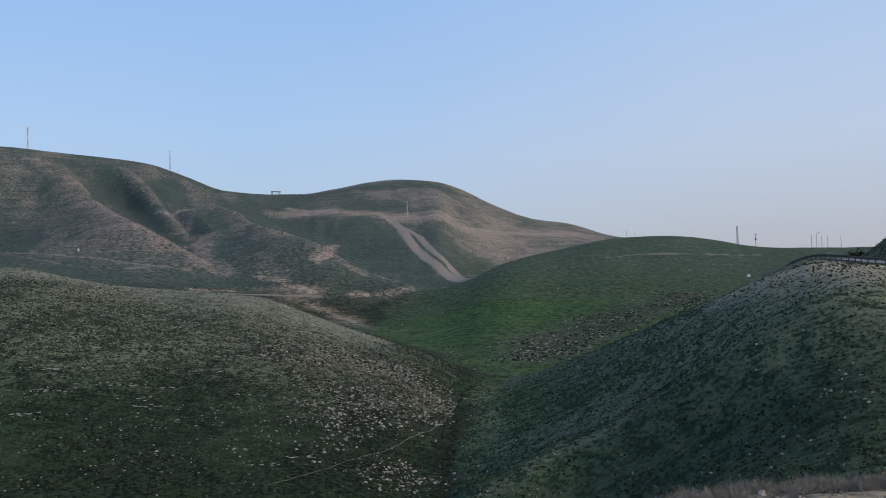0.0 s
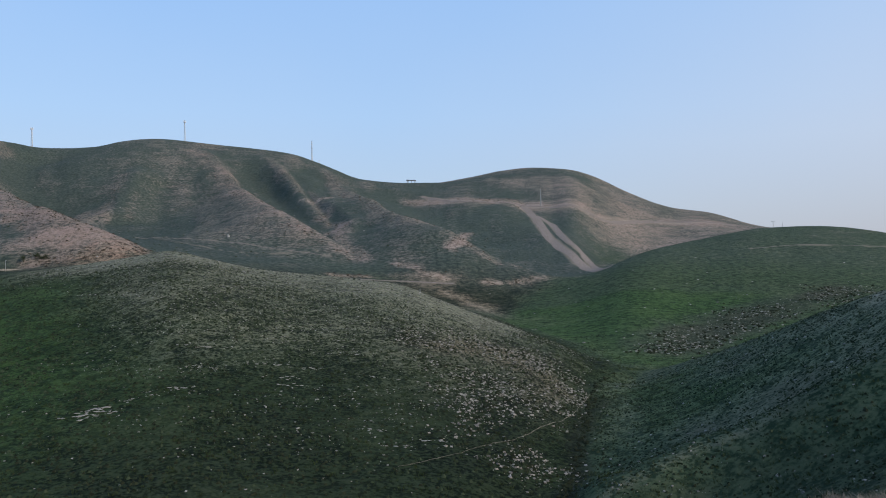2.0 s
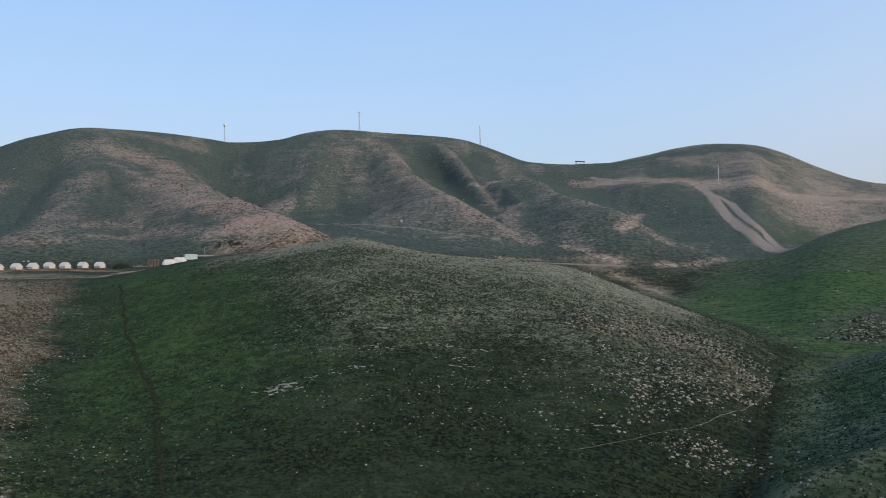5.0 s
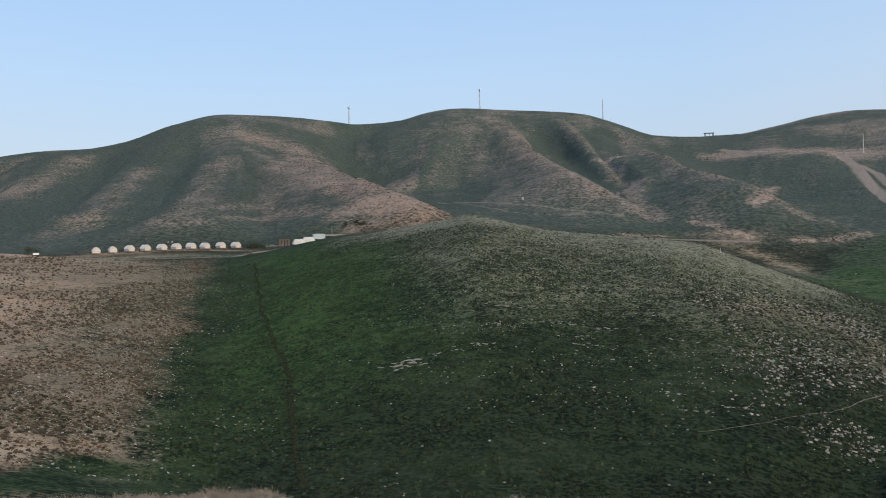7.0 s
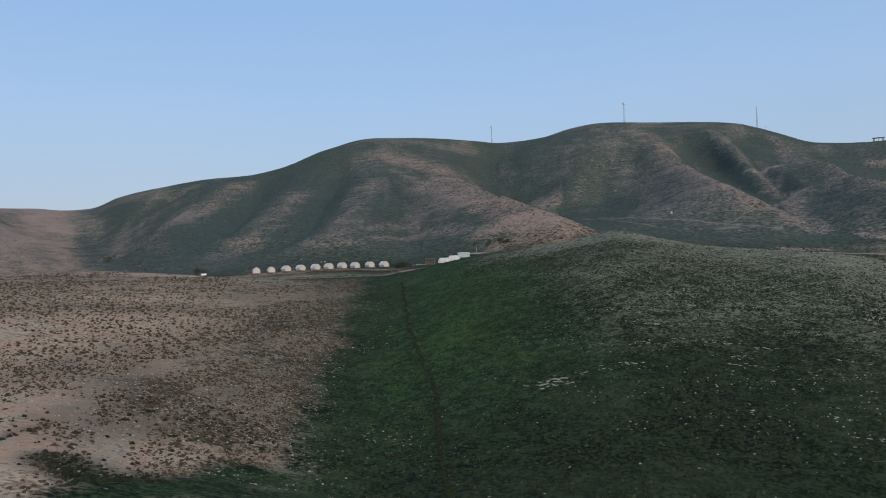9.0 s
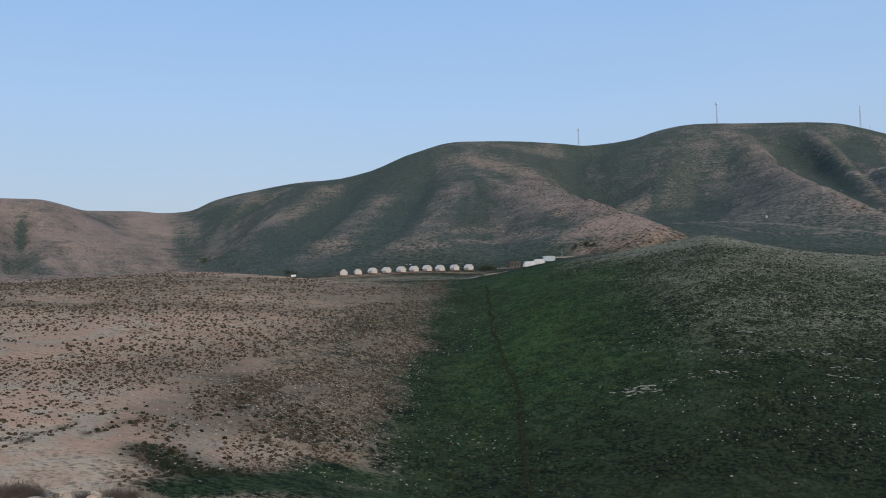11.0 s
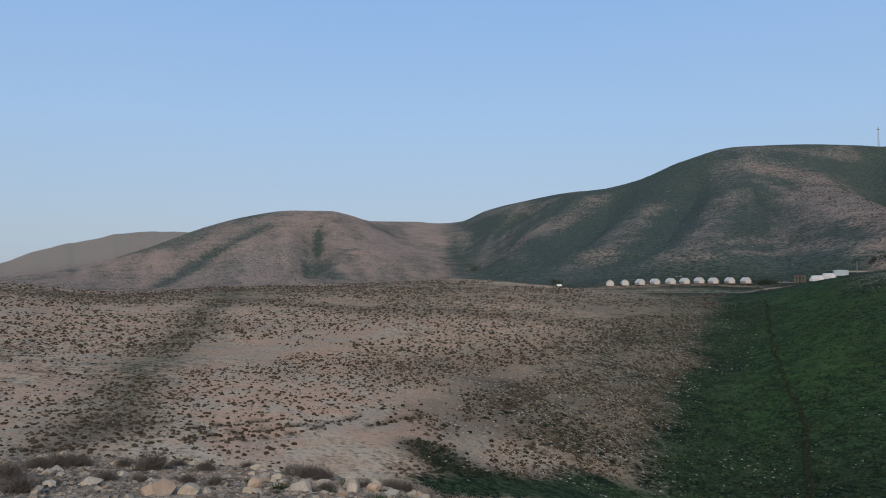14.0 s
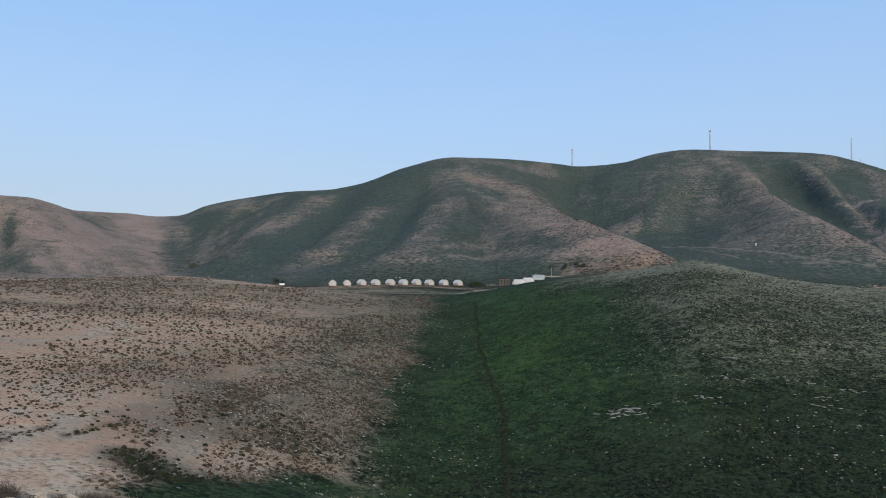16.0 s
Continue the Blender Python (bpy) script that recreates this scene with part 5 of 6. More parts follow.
for az, r, turn in TENT_ROW:
    spot = on_ground(az, r, -0.1, az + turn) @ Matrix.Scale(0.94, 4)
    if first:
        tent.matrix_basis, first = spot, False
    else:
        copy_thing(tent, spot)


def make_pod(az, r, long, wide, high, turn):
    """A tunnel tent: an arched cover whose ends slope in, on hoops."""
    pod = thing("tunnel_tent", "low cream tunnel tent with arched roof and sloping ends", "tent", "tunnel tents of the camp", on_ground(az, r, 0.1, az + turn))
    bm = bmesh.new()
    rings = []
    for yy, k in ((-0.5, 0.12), (-0.47, 0.5), (-0.36, 0.93), (-0.2, 1.0), (0.0, 0.97), (0.2, 1.0), (0.36, 0.93), (0.47, 0.5), (0.5, 0.12)):
        rings.append([bm.verts.new((-wide / 2 * (0.55 + 0.45 * k) * math.cos(a), yy * long, high * k * math.sin(a) ** 0.75 if 0 < a < math.pi - 1e-6 else 0.0)) for a in np.linspace(0, math.pi, 13)])
    for a, b in zip(rings, rings[1:]):
        for n in range(12):
            bm.faces.new((a[n], a[n + 1], b[n + 1], b[n])).smooth = True
    bm.faces.new(rings[0][::-1])
    bm.faces.new(rings[-1])
    bmesh.ops.recalc_face_normals(bm, faces=bm.faces)
    part("cover", bm, CANVAS_ROOF, pod)
    for yy in (-0.36, -0.12, 0.12, 0.36):
        bm = bmesh.new()
        pts = [(-wide / 2 * 1.005 * math.cos(a), yy * long, high * 0.985 * math.sin(a) ** 0.75) for a in np.linspace(0.02, math.pi - 0.02, 11)]
        for p, q in zip(pts, pts[1:]):
            rod(bm, p, q, 0.04, None, 5)
        part("hoop", bm, CANVAS, pod)
    part("skirt", block(bmesh.new(), (wide * 1.02, long * 0.9, 0.25), (0, 0, -0.08), 0, 0.05), CANVAS, pod)


make_pod(40.72, 402, 6.6, 3.6, 2.6, 80)
make_pod(40.05, 405, 6.4, 3.6, 2.6, 76)

cabin = thing("site_cabin", "pale blue-grey panel cabin with a low rounded roof", "cabin", "", on_ground(39.35, 411, 0.0, 39.35 + 14))
part("body", block(bmesh.new(), (6.2, 2.6, 2.3), (0, 0, 0.1), 0, 0.06), PANEL, cabin)
bm = bmesh.new()
arc = [(-3.2, 2.4)] + [(-3.2 * math.cos(a), 2.4 + 0.42 * math.sin(a) ** 0.6) for a in np.linspace(0.05, math.pi - 0.05, 11)] + [(3.2, 2.4)]
part("roof", prism(bm, arc, -1.4, 1.4), PANEL, cabin, "pale curved roof")
for px0 in np.linspace(-2.6, 2.6, 6):
    part("rib", block(bmesh.new(), (0.1, 0.05, 2.2), (float(px0), -1.33, 0.12)), PANEL, cabin)
for px0 in (-2.6, 0, 2.6):
    part("skid", block(bmesh.new(), (0.3, 2.4, 0.4), (px0, 0, -0.28)), CONCRETE, cabin)

pergola = thing("pergola", "reddish-brown open timber pergola frame", "pergola", "", on_ground(41.75, 404, 0.1, 41.75 + 8))
for px0 in (-2.2, -0.75, 0.75, 2.2):
    for py0 in (-1.6, 1.6):
        part("post", block(bmesh.new(), (0.22, 0.22, 3.2), (px0, py0, 0), 0, 0.02), TIMBER, pergola)
for py0 in (-1.6, 1.6):
    part("beam", block(bmesh.new(), (5.2, 0.2, 0.26), (0, py0, 3.2), 0, 0.02), TIMBER, pergola)
for px0 in np.linspace(-2.3, 2.3, 8):
    part("rafter", block(bmesh.new(), (0.1, 4.0, 0.16), (float(px0), 0, 3.46)), TIMBER, pergola)
part("rail", block(bmesh.new(), (4.4, 0.1, 0.12), (0, -1.6, 1.0)), TIMBER, pergola)

lamp = thing("lamp_post", "thin grey steel lamp post beside the cabin", "lamp post", "", on_ground(38.4, 414, 0.2))
part("pole", rod(bmesh.new(), (0, 0, 0), (0, 0, 5.0), 0.10, 0.07), GALVANISED, lamp)
part("head", block(bmesh.new(), (0.5, 0.3, 0.16), (0.15, 0, 5.0), 0, 0.03), GALVANISED, lamp)
part("foot", block(bmesh.new(), (0.5, 0.5, 0.3), (0, 0, 0)), CONCRETE, lamp)

low_wall = thing("low_wall", "low pale rough stone wall beside the cabin", "wall", "", on_ground(38.0, 414, 0.2, 38 + 6))
for n in range(26):
    g = random.Random(n)
    part("stone", block(bmesh.new(), (0.5, 0.5, g.uniform(0.6, 0.8)), (-6.2 + n * 0.48, g.uniform(-0.05, 0.05), 0), g.uniform(-0.1, 0.1), 0.06), SLOPE_STONE, low_wall)

tank = thing("water_tank", "small dark upright water tank between two tents", "tank", "", on_ground(51.5, 402, 0.05))
part("body", rod(bmesh.new(), (0, 0, 0.2), (0, 0, 2.0), 0.55, 0.55, 16), DARK_STEEL, tank)
part("lid", rod(bmesh.new(), (0, 0, 2.0), (0, 0, 2.15), 0.56, 0.3, 16), DARK_STEEL, tank)
part("stand", block(bmesh.new(), (1.2, 1.2, 0.3), (0, 0, -0.1)), CONCRETE, tank)

for az, r, w in ((50.5, 392, 3.2), (49.3, 391, 5.0), (47.6, 393, 3.0), (51.6, 393, 1.6), (46.4, 395, 2.6)):
    bench = thing("picnic_bench", "low reddish-brown timber bench before the tents", "bench", "benches before the tents", on_ground(az, r, 0.05))
    part("seat", block(bmesh.new(), (w, 0.5, 0.1), (0, 0, 0.5), 0, 0.02), TIMBER, bench)
    for sx in (-0.42, 0.42):
        part("leg", block(bmesh.new(), (0.14, 0.46, 0.52), (sx * w, 0, 0)), TIMBER, bench)

tank = thing("plastic_tank", "white plastic water tank standing alone on the green slope", "tank", "", on_ground(-20.96, 425, 0.1))
part("body", block(bmesh.new(), (1.5, 1.2, 1.3), (0, 0, 0.1), 0, 0.15), WHITE_PLASTIC, tank)
part("lid", rod(bmesh.new(), (0, 0, 1.38), (0, 0, 1.5), 0.3, 0.28, 12), WHITE_PLASTIC, tank)
tank = thing("plastic_tank", "small pale water tank beside the dirt track", "tank", "", on_ground(24.68, 546, 0.1))
part("body", rod(bmesh.new(), (0, 0, 0), (0, 0, 1.5), 0.7, 0.7, 16), CONCRETE, tank)
part("lid", rod(bmesh.new(), (0, 0, 1.48), (0, 0, 1.7), 0.7, 0.3, 16), WHITE_PLASTIC, tank)
tank = thing("plastic_tank", "small white trough near the end of the tent row", "tank", "", on_ground(57.6, 420, 0.1))
part("body", block(bmesh.new(), (2.6, 1.1, 0.9), (0, 0, 0.1), 0, 0.1), WHITE_PLASTIC, tank)
part("rim", block(bmesh.new(), (2.8, 1.3, 0.1), (0, 0, 0.95), 0, 0.03), WHITE_PLASTIC, tank)


# ---- masts and poles ----
def lattice_mast(az, r, high, wide, label, head=True):
    mast = thing("lattice_mast", label, "mast", "masts on the ridge", on_ground(az, crest_r(az) if r > 1000 else r, 0.5))
    corners = [(-1, -1), (1, -1), (1, 1), (-1, 1)]
    half = lambda h: wide / 2 * (1 - 0.55 * h / high)
    for cx, cy in corners:
        part("leg", rod(bmesh.new(), (cx * half(0), cy * half(0), 0), (cx * half(high), cy * half(high), high), 0.22, 0.17, 6), GALVANISED, mast)
    levels = max(5, int(high / 3))
    for n in range(levels):
        z0, z1 = high * n / levels, high * (n + 1) / levels
        bm = bmesh.new()
        for (ax, ay), (bx, by) in zip(corners, corners[1:] + corners[:1]):
            rod(bm, (ax * half(z0), ay * half(z0), z0), (bx * half(z1), by * half(z1), z1), 0.11, None, 5)
            rod(bm, (ax * half(z1), ay * half(z1), z1), (bx * half(z1), by * half(z1), z1), 0.11, None, 5)
        part("brace", bm, GALVANISED, mast)
    part("base", block(bmesh.new(), (wide * 1.5, wide * 1.5, 0.9), (0, 0, -0.3)), CONCRETE, mast)
    if head:
        part("platform", rod(bmesh.new(), (0, 0, high * 0.9), (0, 0, high * 0.9 + 0.25), 1.6, 1.6, 12), GALVANISED, mast)
        for n in range(6):
            a = n * math.pi / 3
            part("antenna", block(bmesh.new(), (0.5, 0.3, 2.6), (1.5 * math.cos(a), 1.5 * math.sin(a), high * 0.9 + 0.2), a, 0.03), WHITE_PLASTIC, mast, "white panel antenna")
    part("spike", rod(bmesh.new(), (0, 0, high), (0, 0, high * 1.06), 0.07, 0.03, 5), GALVANISED, mast)
    return mast


lattice_mast(36.98, 1140, 24, 1.9, "grey lattice mast in the saddle between two summits", True)
lattice_mast(27.58, 1190, 29, 2.0, "tall grey lattice mast with antennas on the summit", True)
lattice_mast(18.9, 1155, 28, 1.5, "slim grey lattice mast on the shoulder of the hill", False)
lattice_mast(-20.36, 722, 17.5, 1.6, "grey lattice power pylon on the green skyline", False)


def pole(name, label, category, group, az, r, high, thick, extra="plain"):
    p = thing(name, label, category, group, on_ground(az, r, 0.3))
    part("shaft", rod(bmesh.new(), (0, 0, 0), (0, 0, high), thick, thick * 0.65), GALVANISED, p)
    part("foot", block(bmesh.new(), (thick * 5, thick * 5, 0.6), (0, 0, -0.1)), CONCRETE, p)
    if extra == "arm":
        arm = part("arm", rod(bmesh.new(), (0, 0, high - 0.1), (1.9, 0, high + 0.5), thick * 0.5, thick * 0.4), GALVANISED, p)
        part("head", block(bmesh.new(), (0.9, 0.35, 0.18), (2.2, 0, high + 0.45), 0, 0.03), GALVANISED, arm)
    if extra == "cross":
        part("crossarm", rod(bmesh.new(), (-1.1, 0, high * 0.9), (1.1, 0, high * 0.9), thick * 0.5), GALVANISED, p)
        for sx in (-1, 0, 1):
            part("insulator", rod(bmesh.new(), (sx, 0, high * 0.9), (sx, 0, high * 0.9 + 0.5), 0.12, 0.06), DARK_STEEL, p)
    if extra == "box":
        part("transformer", block(bmesh.new(), (1.3, 1.0, 1.6), (0, 0, high * 0.55), 0, 0.08), DARK_STEEL, p)
        part("crossarm", rod(bmesh.new(), (-1.2, 0, high * 0.92), (1.2, 0, high * 0.92), thick * 0.6), GALVANISED, p)
    return p


pole("utility_pole", "tall pale utility pole on the terrace of the round hill", "pole", "utility poles", 2.5, 880, 18.5, 0.42)
pole("utility_pole", "short pole close by the slim mast", "pole", "utility poles", 18.4, crest_r(18.4), 4, 0.3, "cross")
pole("utility_pole", "thin utility pole on the green skyline", "pole", "utility poles", -13.03, 672, 6.5, 0.2, "cross")
pole("utility_pole", "thin utility pole on the green skyline", "pole", "utility poles", -13.6, 672, 4.5, 0.16)
pole("utility_pole", "dark utility pole carrying a transformer box", "pole", "utility poles", -21.5, 720, 12.5, 0.3, "box")
for az, r, high, kind in ((-24.45, 290, 12, "arm"), (-24.9, 720, 11, "plain"), (-25.2, 720, 12, "arm"), (-25.5, 735, 10, "plain"), (-25.85, 740, 9.5, "plain"), (-26.62, 740, 10.5, "plain")):
    pole("street_lamp", "slender grey road lamp far along the road", "street lamp", "road lamps", az, r, high, 0.22 if r > 400 else 0.11, kind)
pole("marker_post", "short weathered post on the crest of the near hill", "post", "", 11.26, 232, 1.5, 0.09)

shelter = thing("gate_frame", "dark open shelter frame with flat roof on the saddle", "shelter", "", on_ground(11.82, crest_r(11.82) - 2, 0.4, 11.82 + 10))
for sx in (-5.6, -4.2, 4.2, 5.6):
    part("leg", block(bmesh.new(), (0.6, 0.6, 3.8), (sx, 0, 0)), DARK_STEEL, shelter)
part("roof", block(bmesh.new(), (13.0, 3.0, 1.0), (0, 0, 3.6), 0, 0.1), DARK_STEEL, shelter)
part("middle_leg", block(bmesh.new(), (0.5, 0.5, 3.8), (0.4, 0, 0)), DARK_STEEL, shelter)

# ---- the road over the dark slope ----
ROAD = [(-45, 124), (-40, 128), (-36, 131), (-32, 134), (-29, 137.5), (-27, 141), (-25.5, 145), (-24.3, 150), (-23.5, 157), (-23.2, 168)]


def road_strip(offset0, offset1, lift, thick, dense=5):
    """A ribbon along the road between two sideways offsets."""
    az = np.interp(np.linspace(0, len(ROAD) - 1, len(ROAD) * dense), range(len(ROAD)), [a for a, _ in ROAD])
    rr = np.interp(np.linspace(0, len(ROAD) - 1, len(ROAD) * dense), range(len(ROAD)), [r for _, r in ROAD])
    px, py = plan(az, rr)
    tx, ty = np.gradient(px), np.gradient(py)
    norm = np.hypot(tx, ty)
    nx, ny = -ty / norm, tx / norm
    flip = np.where(nx * px + ny * py > 0, 1, -1)
    nx, ny = nx * flip, ny * flip
    z = np.array([ground_z(float(a), float(b)) for a, b in zip(px - nx * 3, py - ny * 3)])
    z = np.convolve(np.pad(z, 4, mode="edge"), np.ones(9) / 9, "valid")
    return [((a + u * offset0, b + v * offset0, h + lift), (a + u * offset1, b + v * offset1, h + lift)) for a, b, u, v, h in zip(px, py, nx, ny, z)], thick


def ribbon(strip):
    pairs, thick = strip
    bm = bmesh.new()
    rows = [[bm.verts.new(p) for p in (a, b, (b[0], b[1], b[2] - thick), (a[0], a[1], a[2] - thick))] for a, b in pairs]
    for p, q in zip(rows, rows[1:]):
        for n in range(4):
            bm.faces.new((p[n], p[(n + 1) % 4], q[(n + 1) % 4], q[n]))
    bm.faces.new(rows[0])
    bm.faces.new(rows[-1][::-1])
    bmesh.ops.recalc_face_normals(bm, faces=bm.faces)
    return bm


def structure(name, bm, material, label, category):
    mesh = bpy.data.meshes.new(name)
    bm.to_mesh(mesh)
    bm.free()
    mesh.materials.append(material)
    return tagged(new(name, mesh), label, category, kind="structure")


structure("road", ribbon(road_strip(-1.5, 7.5, 0.25, 1.6)), ASPHALT, "worn grey asphalt road on the slope", "road")
rail_pairs, _ = road_strip(-1.9, -1.82, 1.0, 0.36)
rail = thing("guard_rail", "dark steel guard rail along the road edge", "guard rail")
part("beam", ribbon((rail_pairs, 0.36)), DARK_STEEL, rail)
for n in range(2, len(rail_pairs), 1):
    (ax, ay, az0), _b = rail_pairs[n]
    part("post", block(bmesh.new(), (0.16, 0.16, 1.7), (ax, ay, az0 - 1.65)), DARK_STEEL, rail)


# ---- the rim at the lookout: boulders, gravel, dry bushes ----
def mesh_of(name, verts, faces, material):
    mesh = bpy.data.meshes.new(name)
    mesh.from_pydata([tuple(v) for v in verts], [], [tuple(int(i) for i in f) for f in faces])
    mesh.materials.append(material)
    return mesh


BOULDERS = [mesh_of("boulder", *stone_shape(100 + k, r0, 2, 0.10), LIMESTONE) for k, r0 in enumerate((0.75, 0.6, 0.85, 0.5, 0.7, 0.55, 0.9, 0.65))]
ROCKS = [mesh_of("boulder", *stone_shape(400 + k, 0.45, 1, 0.45), SLOPE_STONE) for k in range(6)]
RUSTY = [mesh_of("boulder", *stone_shape(200 + k, 0.8, 2, 0.10), RUSTY_STONE) for k in range(3)]


def boulder(az, r, size, k, meshes, label, group="boulders on the rim"):
    x, y = (float(v) for v in plan(az, r))
    ob = tagged(new("boulder", meshes[k % len(meshes)]), label, "boulder", group)
    g = random.Random(k * 7 + int(r * 10))
    ob.matrix_basis = pose(x, y, ground_z(x, y) - 0.10 * size, g.uniform(-12, 12), g.uniform(-12, 12), g.uniform(0, 360)) @ Matrix.Diagonal((size * g.uniform(0.85, 1.25), size * g.uniform(0.8, 1.1), size, 1))
    return ob


PALE_LABEL, RUSTY_LABEL = "pale angular limestone boulder in the rubble", "rusty orange limestone boulder in the rubble"
for n, (az, r, size) in enumerate(((79.2, 11.5, 0.36), (85.5, 11.2, 0.5), (73.1, 11.3, 0.3), (70.9, 12.6, 0.3))):
    boulder(az, r, size, n, RUSTY, RUSTY_LABEL)
for n, (az, r, size) in enumerate(((76, 11.4, 0.4), (83.5, 11.3, 0.4), (78.4, 13, 0.26), (70, 13.7, 0.4), (67.6, 15.8, 0.3), (87.7, 16.4, 0.4), (84.7, 16.8, 0.42),
                                   (76.4, 14.2, 0.38), (70.9, 16, 0.34), (74.4, 12.6, 0.34), (72.4, 12.2, 0.3), (81.4, 12.2, 0.3), (89.6, 12.6, 0.42))):
    boulder(az, r, size, n, BOULDERS, PALE_LABEL)
g = random.Random(5)
placed = 0
while placed < 170:
    az, r = g.uniform(57, 99), g.uniform(9.2, 20.5)
    if g.random() > 0.25 + 0.75 * min(1, max(0, (az - 60) / 14)):
        continue
    size = 0.08 + 0.27 * g.random() ** 2.2
    boulder(az, r, size, g.randrange(99), RUSTY if g.random() < 0.06 else BOULDERS, PALE_LABEL)
    placed += 1
for _ in range(34):
    boulder(g.uniform(-31, -14), g.uniform(10.5, 13.9), 0.06 + 0.13 * g.random() ** 2, g.randrange(99), BOULDERS, "pale stone among dry grass on the rim")
for _ in range(16):
    boulder(g.uniform(20, 56), g.uniform(12.5, 15.8), 0.07 + 0.16 * g.random() ** 2, g.randrange(99), BOULDERS, "pale stone among dry grass on the rim")

CHIPS = [octa_stone(60 + k) for k in range(6)]
strew("gravel", spread(20000, (55, 100), (8.5, 21), lambda x, y, z, s: 0.9 + 0 * x, 21, 1.5), CHIPS, sizes(0.025, 0.15, 2.2), GRAVEL, "loose grey rubble and gravel on the rim", "gravel", 0.05)
strew("gravel", spread(1800, (-33, 55), (8.5, 15), lambda x, y, z, s: 0.8 + 0 * x, 22, 1.5), CHIPS, sizes(0.03, 0.14, 2.5), GRAVEL, "loose grey gravel on the rim", "gravel", 0.05)

# the larger stones that stand out on the slopes
for n, (az, r, size) in enumerate(((9.88, 104.4, 1.5), (12.4, 101, 1.1), (15.0, 106.4, 1.2), (20, 107.7, 1.0), (27.8, 109.5, 0.9), (24.4, 108.4, 0.8), (30.5, 108, 0.7),
                                   (16.8, 148, 1.0), (23.5, 135.5, 1.2), (20.7, 128.8, 1.1), (26.7, 132, 1.0), (28, 122, 1.1), (47.5, 172, 1.6), (48.9, 150.8, 1.0), (48.5, 153.7, 1.1),
                                   (49.5, 136, 0.8), (50.2, 124, 0.8), (50.9, 99, 0.7), (53.4, 99, 0.6), (47.1, 109.6, 0.7), (9.3, 119.3, 1.1), (6.7, 141.7, 1.2), (27.3, 120.4, 1.1),
                                   (-17.5, 93, 0.8), (-21.6, 95, 0.6), (-27.5, 78, 1.0), (-22.5, 72, 0.9), (-14.2, 103.5, 0.8), (-4.6, 312, 2.4))):
    boulder(az, r, size * 0.5, n, ROCKS, "pale limestone rock lying on the slope", "rocks on the slopes")


def outcrop(az, r, wide, deep, pieces, seed, label):
    """A patch of flat slabs that shows through the turf."""
    at = on_ground(az, r, 0.0)
    top = thing("rock_outcrop", label, "outcrop", "outcrops of bedrock", at)
    gg = random.Random(seed)
    inv = at.inverted()
    for n in range(pieces):
        px, py = gg.gauss(0, wide / 3.2), gg.gauss(0, deep / 3.2)
        world_at = at @ Vector((px, py, 0))
        zz = ground_z(world_at.x, world_at.y)
        ob = new("slab", SLABS[gg.randrange(len(SLABS))])
        ob.parent = top
        size = gg.uniform(0.2, 0.8) * (1.25 if seed == 0 else 0.85)
        ob.matrix_basis = inv @ pose(world_at.x, world_at.y, zz - 0.04, 0, 0, az + gg.uniform(-25, 25)) @ Matrix.Diagonal((size * 1.7, size, size * 0.5, 1))


SLABS = [mesh_of("slab", *stone_shape(300 + k, 0.5, 1, 0.3), SLOPE_STONE) for k in range(5)]
for n, (az, r, wide, deep, pieces) in enumerate(((33.3, 119.5, 5.5, 3.4, 44), (27.9, 123, 5, 1.2, 12), (23.4, 136, 6, 1.4, 13), (20.8, 130, 6, 1.2, 12), (26.7, 132.5, 5, 1.2, 11), (22.6, 136.5, 6, 1.4, 13),
                                              (19.1, 135.5, 6, 1.2, 12), (16.2, 143, 6, 1.2, 12), (13.9, 131, 6, 1.5, 12), (14.8, 107, 6, 0.9, 12), (12.4, 101.5, 5, 0.8, 12), (10.3, 104, 5, 1.0, 12),
                                              (25.7, 143, 6, 1.3, 12), (20.2, 126.5, 6, 1.2, 12), (30.4, 121, 4, 0.9, 8), (17.5, 152, 6, 1.4, 12))):
    outcrop(az, r, wide, deep, pieces, n, "flat pale limestone slabs showing through the turf" if n else "large pale patch of limestone slabs in the turf")


# ---- dry bushes and straw on the rim ----
def twig_bush(seed, twigs, high):
    gg = random.Random(seed)
    bm = bmesh.new()
    for _ in range(twigs):
        a, lean = gg.uniform(0, 2 * math.pi), 1.7 * gg.random() ** 0.7
        p = Vector((gg.gauss(0, 0.1), gg.gauss(0, 0.1), -0.03))
        way = Vector((math.cos(a) * lean, math.sin(a) * lean, 1)).normalized()
        length, w = high * gg.uniform(0.35, 1.0), gg.uniform(0.003, 0.007)
        last = None
        for k in range(4):
            side = way.cross(Vector((gg.uniform(-1, 1), gg.uniform(-1, 1), 0.3))).normalized() * w * (1 - k / 4.2)
            pair = bm.verts.new(p - side), bm.verts.new(p + side)
            if last:
                bm.faces.new((last[0], last[1], pair[1], pair[0]))
            last = pair
            p = p + way * length / 3
            way = (way + Vector((gg.uniform(-1, 1), gg.uniform(-1, 1), gg.uniform(-0.6, 0.5))) * 0.7).normalized()
    return bm


def bush_meshes(name, count, twigs, high, material):
    out = []
    for k in range(count):
        mesh = bpy.data.meshes.new(name)
        bm = twig_bush(500 + k, twigs, high)
        bm.to_mesh(mesh)
        bm.free()
        mesh.materials.append(material)
        out.append(mesh)
    return out


DRY_BUSH, STRAW_TUFT = bush_meshes("dry_bush", 4, 1100, 0.42, TWIG), bush_meshes("straw_tuft", 4, 260, 0.3, STRAW)
GREEN_TUFT = bush_meshes("green_tuft", 2, 120, 0.3, GRASS)


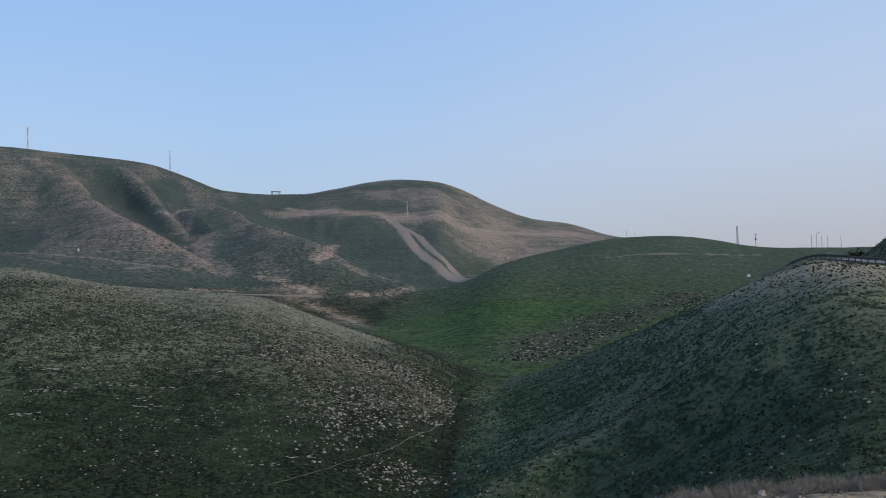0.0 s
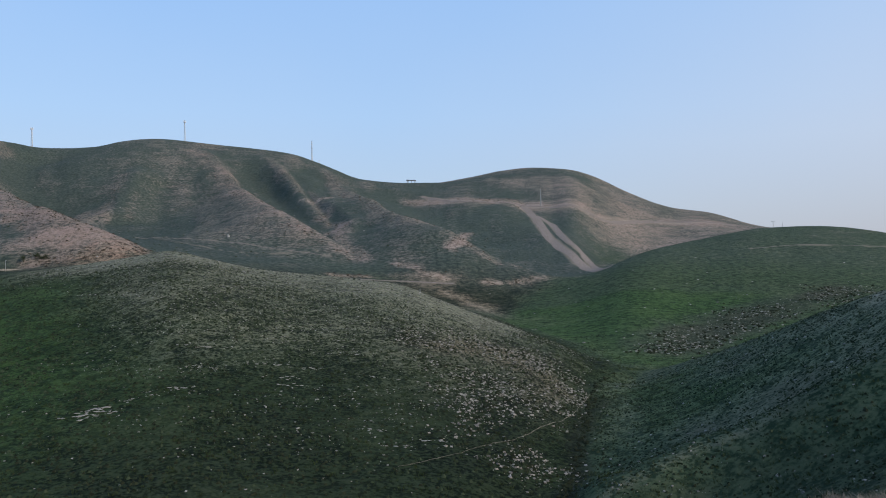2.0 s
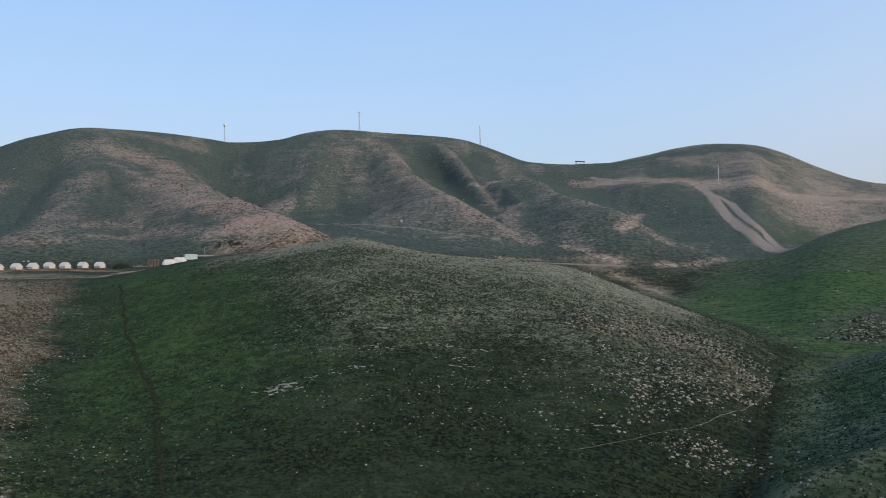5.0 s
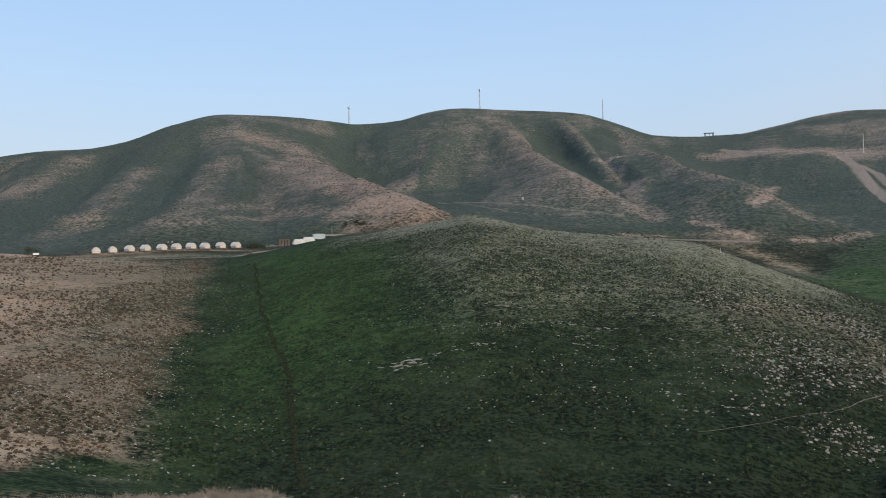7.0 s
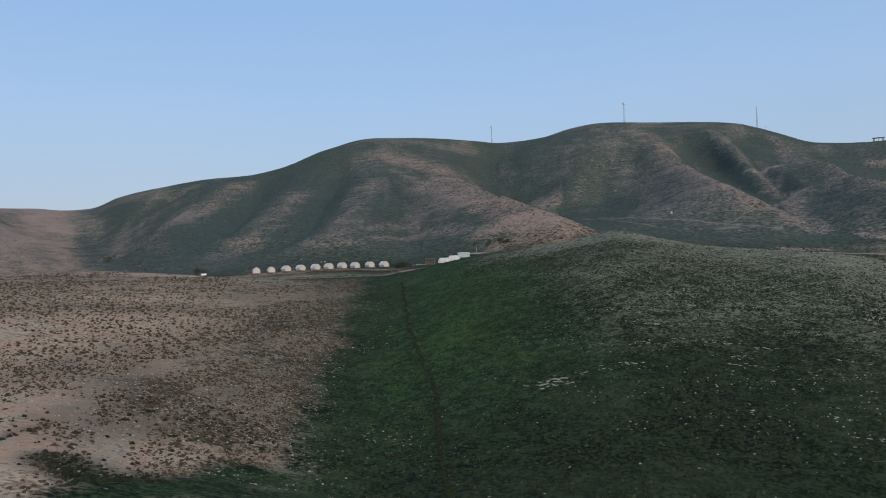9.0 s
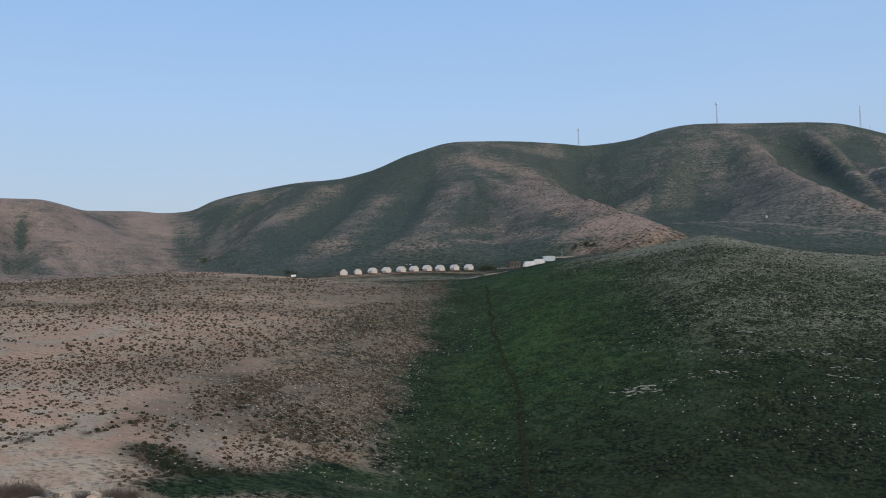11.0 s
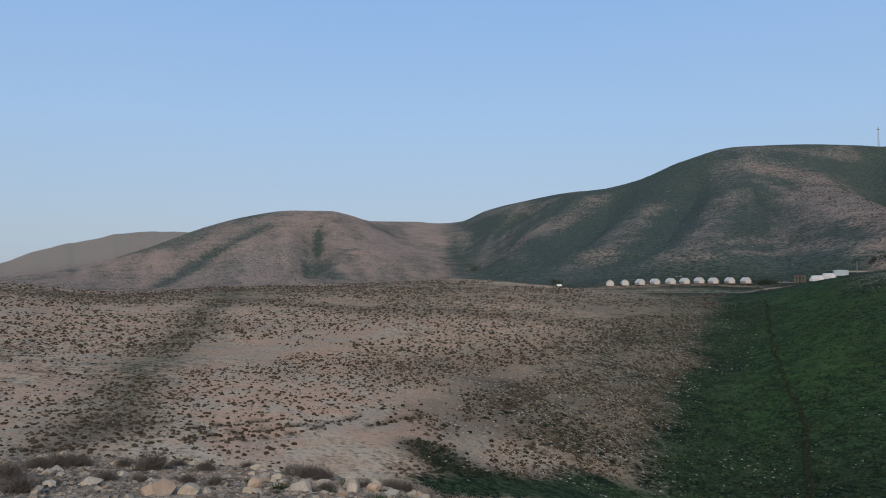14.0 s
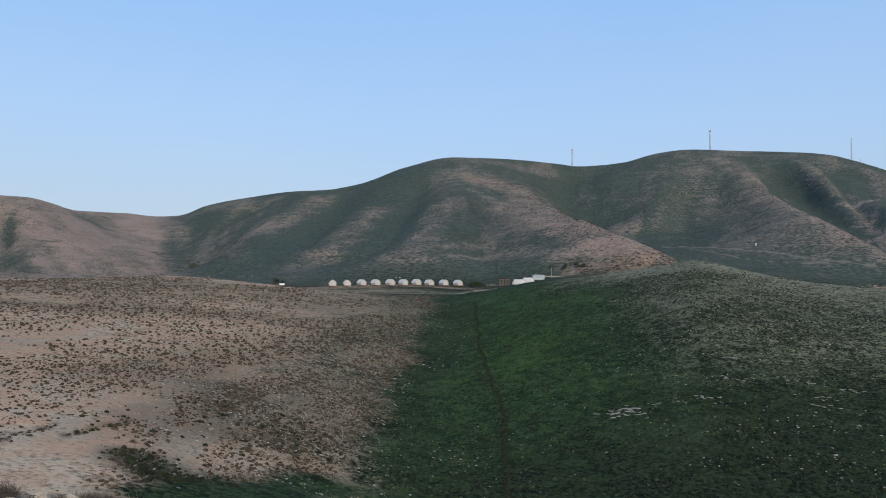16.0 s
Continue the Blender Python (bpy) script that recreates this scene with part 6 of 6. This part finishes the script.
def plant(name, meshes, az, r, size, label, category, group, seed):
    x, y = (float(v) for v in plan(az, r))
    ob = tagged(new(name, meshes[seed % len(meshes)]), label, category, group)
    ob.matrix_basis = pose(x, y, ground_z(x, y), 0, 0, seed * 77) @ Matrix.Diagonal((size * 1.05, size * 1.05, size * 1.15, 1))


for n, (az, r, size) in enumerate(((85.8, 15.5, 0.95), (91.4, 15.7, 0.8), (90.2, 15.9, 0.7), (92.6, 15.4, 0.7), (82.4, 14.8, 0.55), (81.7, 12.2, 0.45), (75.5, 13.8, 0.75), (76.5, 14.2, 0.6), (74.6, 13.9, 0.65), (95.9, 12, 0.75), (94.6, 13.1, 0.8), (93.7, 11.5, 0.65),
                                   (97, 13, 0.9), (74.3, 12.2, 0.4), (71.5, 13.4, 0.5), (68.7, 17.1, 0.7), (69.6, 16.6, 0.6), (84.2, 16.6, 0.5), (79.6, 15.8, 0.45), (87.6, 16.2, 0.5), (83.6, 12.6, 0.4), (88.6, 13.2, 0.5), (86.6, 12.9, 0.35))):
    plant("dry_bush", DRY_BUSH, az, r, size, "leafless grey-brown dry bush in the rubble", "bush", "dry bushes on the rim", n)
gg = random.Random(9)
for n in range(150):
    pick = gg.random()
    az = gg.uniform(-31, -13) if pick < 0.3 else gg.uniform(42, 71) if pick < 0.8 else gg.uniform(17, 30)
    r = float(line_at(RIM, np.array([az]))[0][0]) + 0.3 - 1.8 * gg.random() ** 1.4
    plant("straw_tuft", STRAW_TUFT, az, r, gg.uniform(0.4, 1.0), "dry pale straw tuft on the rim", "grass", "straw tufts on the rim", n)
for n in range(16):
    plant("green_tuft", GREEN_TUFT, gg.uniform(67, 80), gg.uniform(10.6, 13.5), gg.uniform(0.25, 0.6), "small fresh green grass tuft between stones", "grass", "green tufts on the rim", n)


# ---- dark bushes and small trees by the camp ----
def leafy(seed, high, wide, leaves):
    gg = random.Random(seed)
    bm = bmesh.new()
    blobs = [(Vector((gg.gauss(0, wide * 0.28), gg.gauss(0, wide * 0.28), high * gg.uniform(0.3, 0.8))), gg.uniform(0.22, 0.4) * wide) for _ in range(9)]
    for _ in range(leaves):
        c, rad = gg.choice(blobs)
        p = c + Vector((gg.gauss(0, 1), gg.gauss(0, 1), gg.gauss(0, 0.8))).normalized() * rad * gg.uniform(0.6, 1.05)
        p.z = max(p.z, 0.05)
        bm.faces.new([bm.verts.new(p + Vector((gg.uniform(-1, 1), gg.uniform(-1, 1), gg.uniform(-1, 1))) * 0.16 * wide ** 0.5) for _ in range(3)])
    return bm


# the wide low one at 82.4 stands in for a flat dark heap
for n, (az, r, high, wide) in enumerate(((57.9, 432, 2.6, 4.6), (44.0, 402, 2.4, 4.4), (43.5, 405, 2.0, 4.0), (37.4, 425, 3.6, 2.2), (36.7, 425, 3.4, 2.6), (63.6, 700, 4, 9), (82.4, 520, 2, 12), (36.2, 423, 2.0, 3.0),
                                       (-27.35, 172, 3.0, 3.4))):
    bush = thing("leafy_bush", "dark green leafy bush with uneven outline", "bush", "bushes about the camp", on_ground(az, r, 0.1))
    bm = bmesh.new()
    for k in range(5):
        a = k * 1.257
        rod(bm, (0, 0, 0), (math.cos(a) * wide * 0.2, math.sin(a) * wide * 0.2, high * 0.6), 0.09, 0.03, 6)
    part("stems", bm, TWIG, bush)
    part("crown", leafy(n, high, wide, 420), GREEN_SCRUB, bush)

heap = thing("rubble_heap", "low heap of pale stones beside the pergola", "heap", "", on_ground(42.7, 408, 0.0))
inv = heap.matrix_basis.inverted()
for n in range(40):
    ob = new("stone", SLABS[n % len(SLABS)])
    ob.parent = heap
    at = heap.matrix_basis @ Vector((gg.gauss(0, 2.6), gg.gauss(0, 0.9), 0))
    k = gg.uniform(0.5, 1.2)
    ob.matrix_basis = inv @ pose(at.x, at.y, ground_z(at.x, at.y) - 0.05, 0, 0, gg.uniform(0, 360)) @ Matrix.Diagonal((k, k, k, 1))
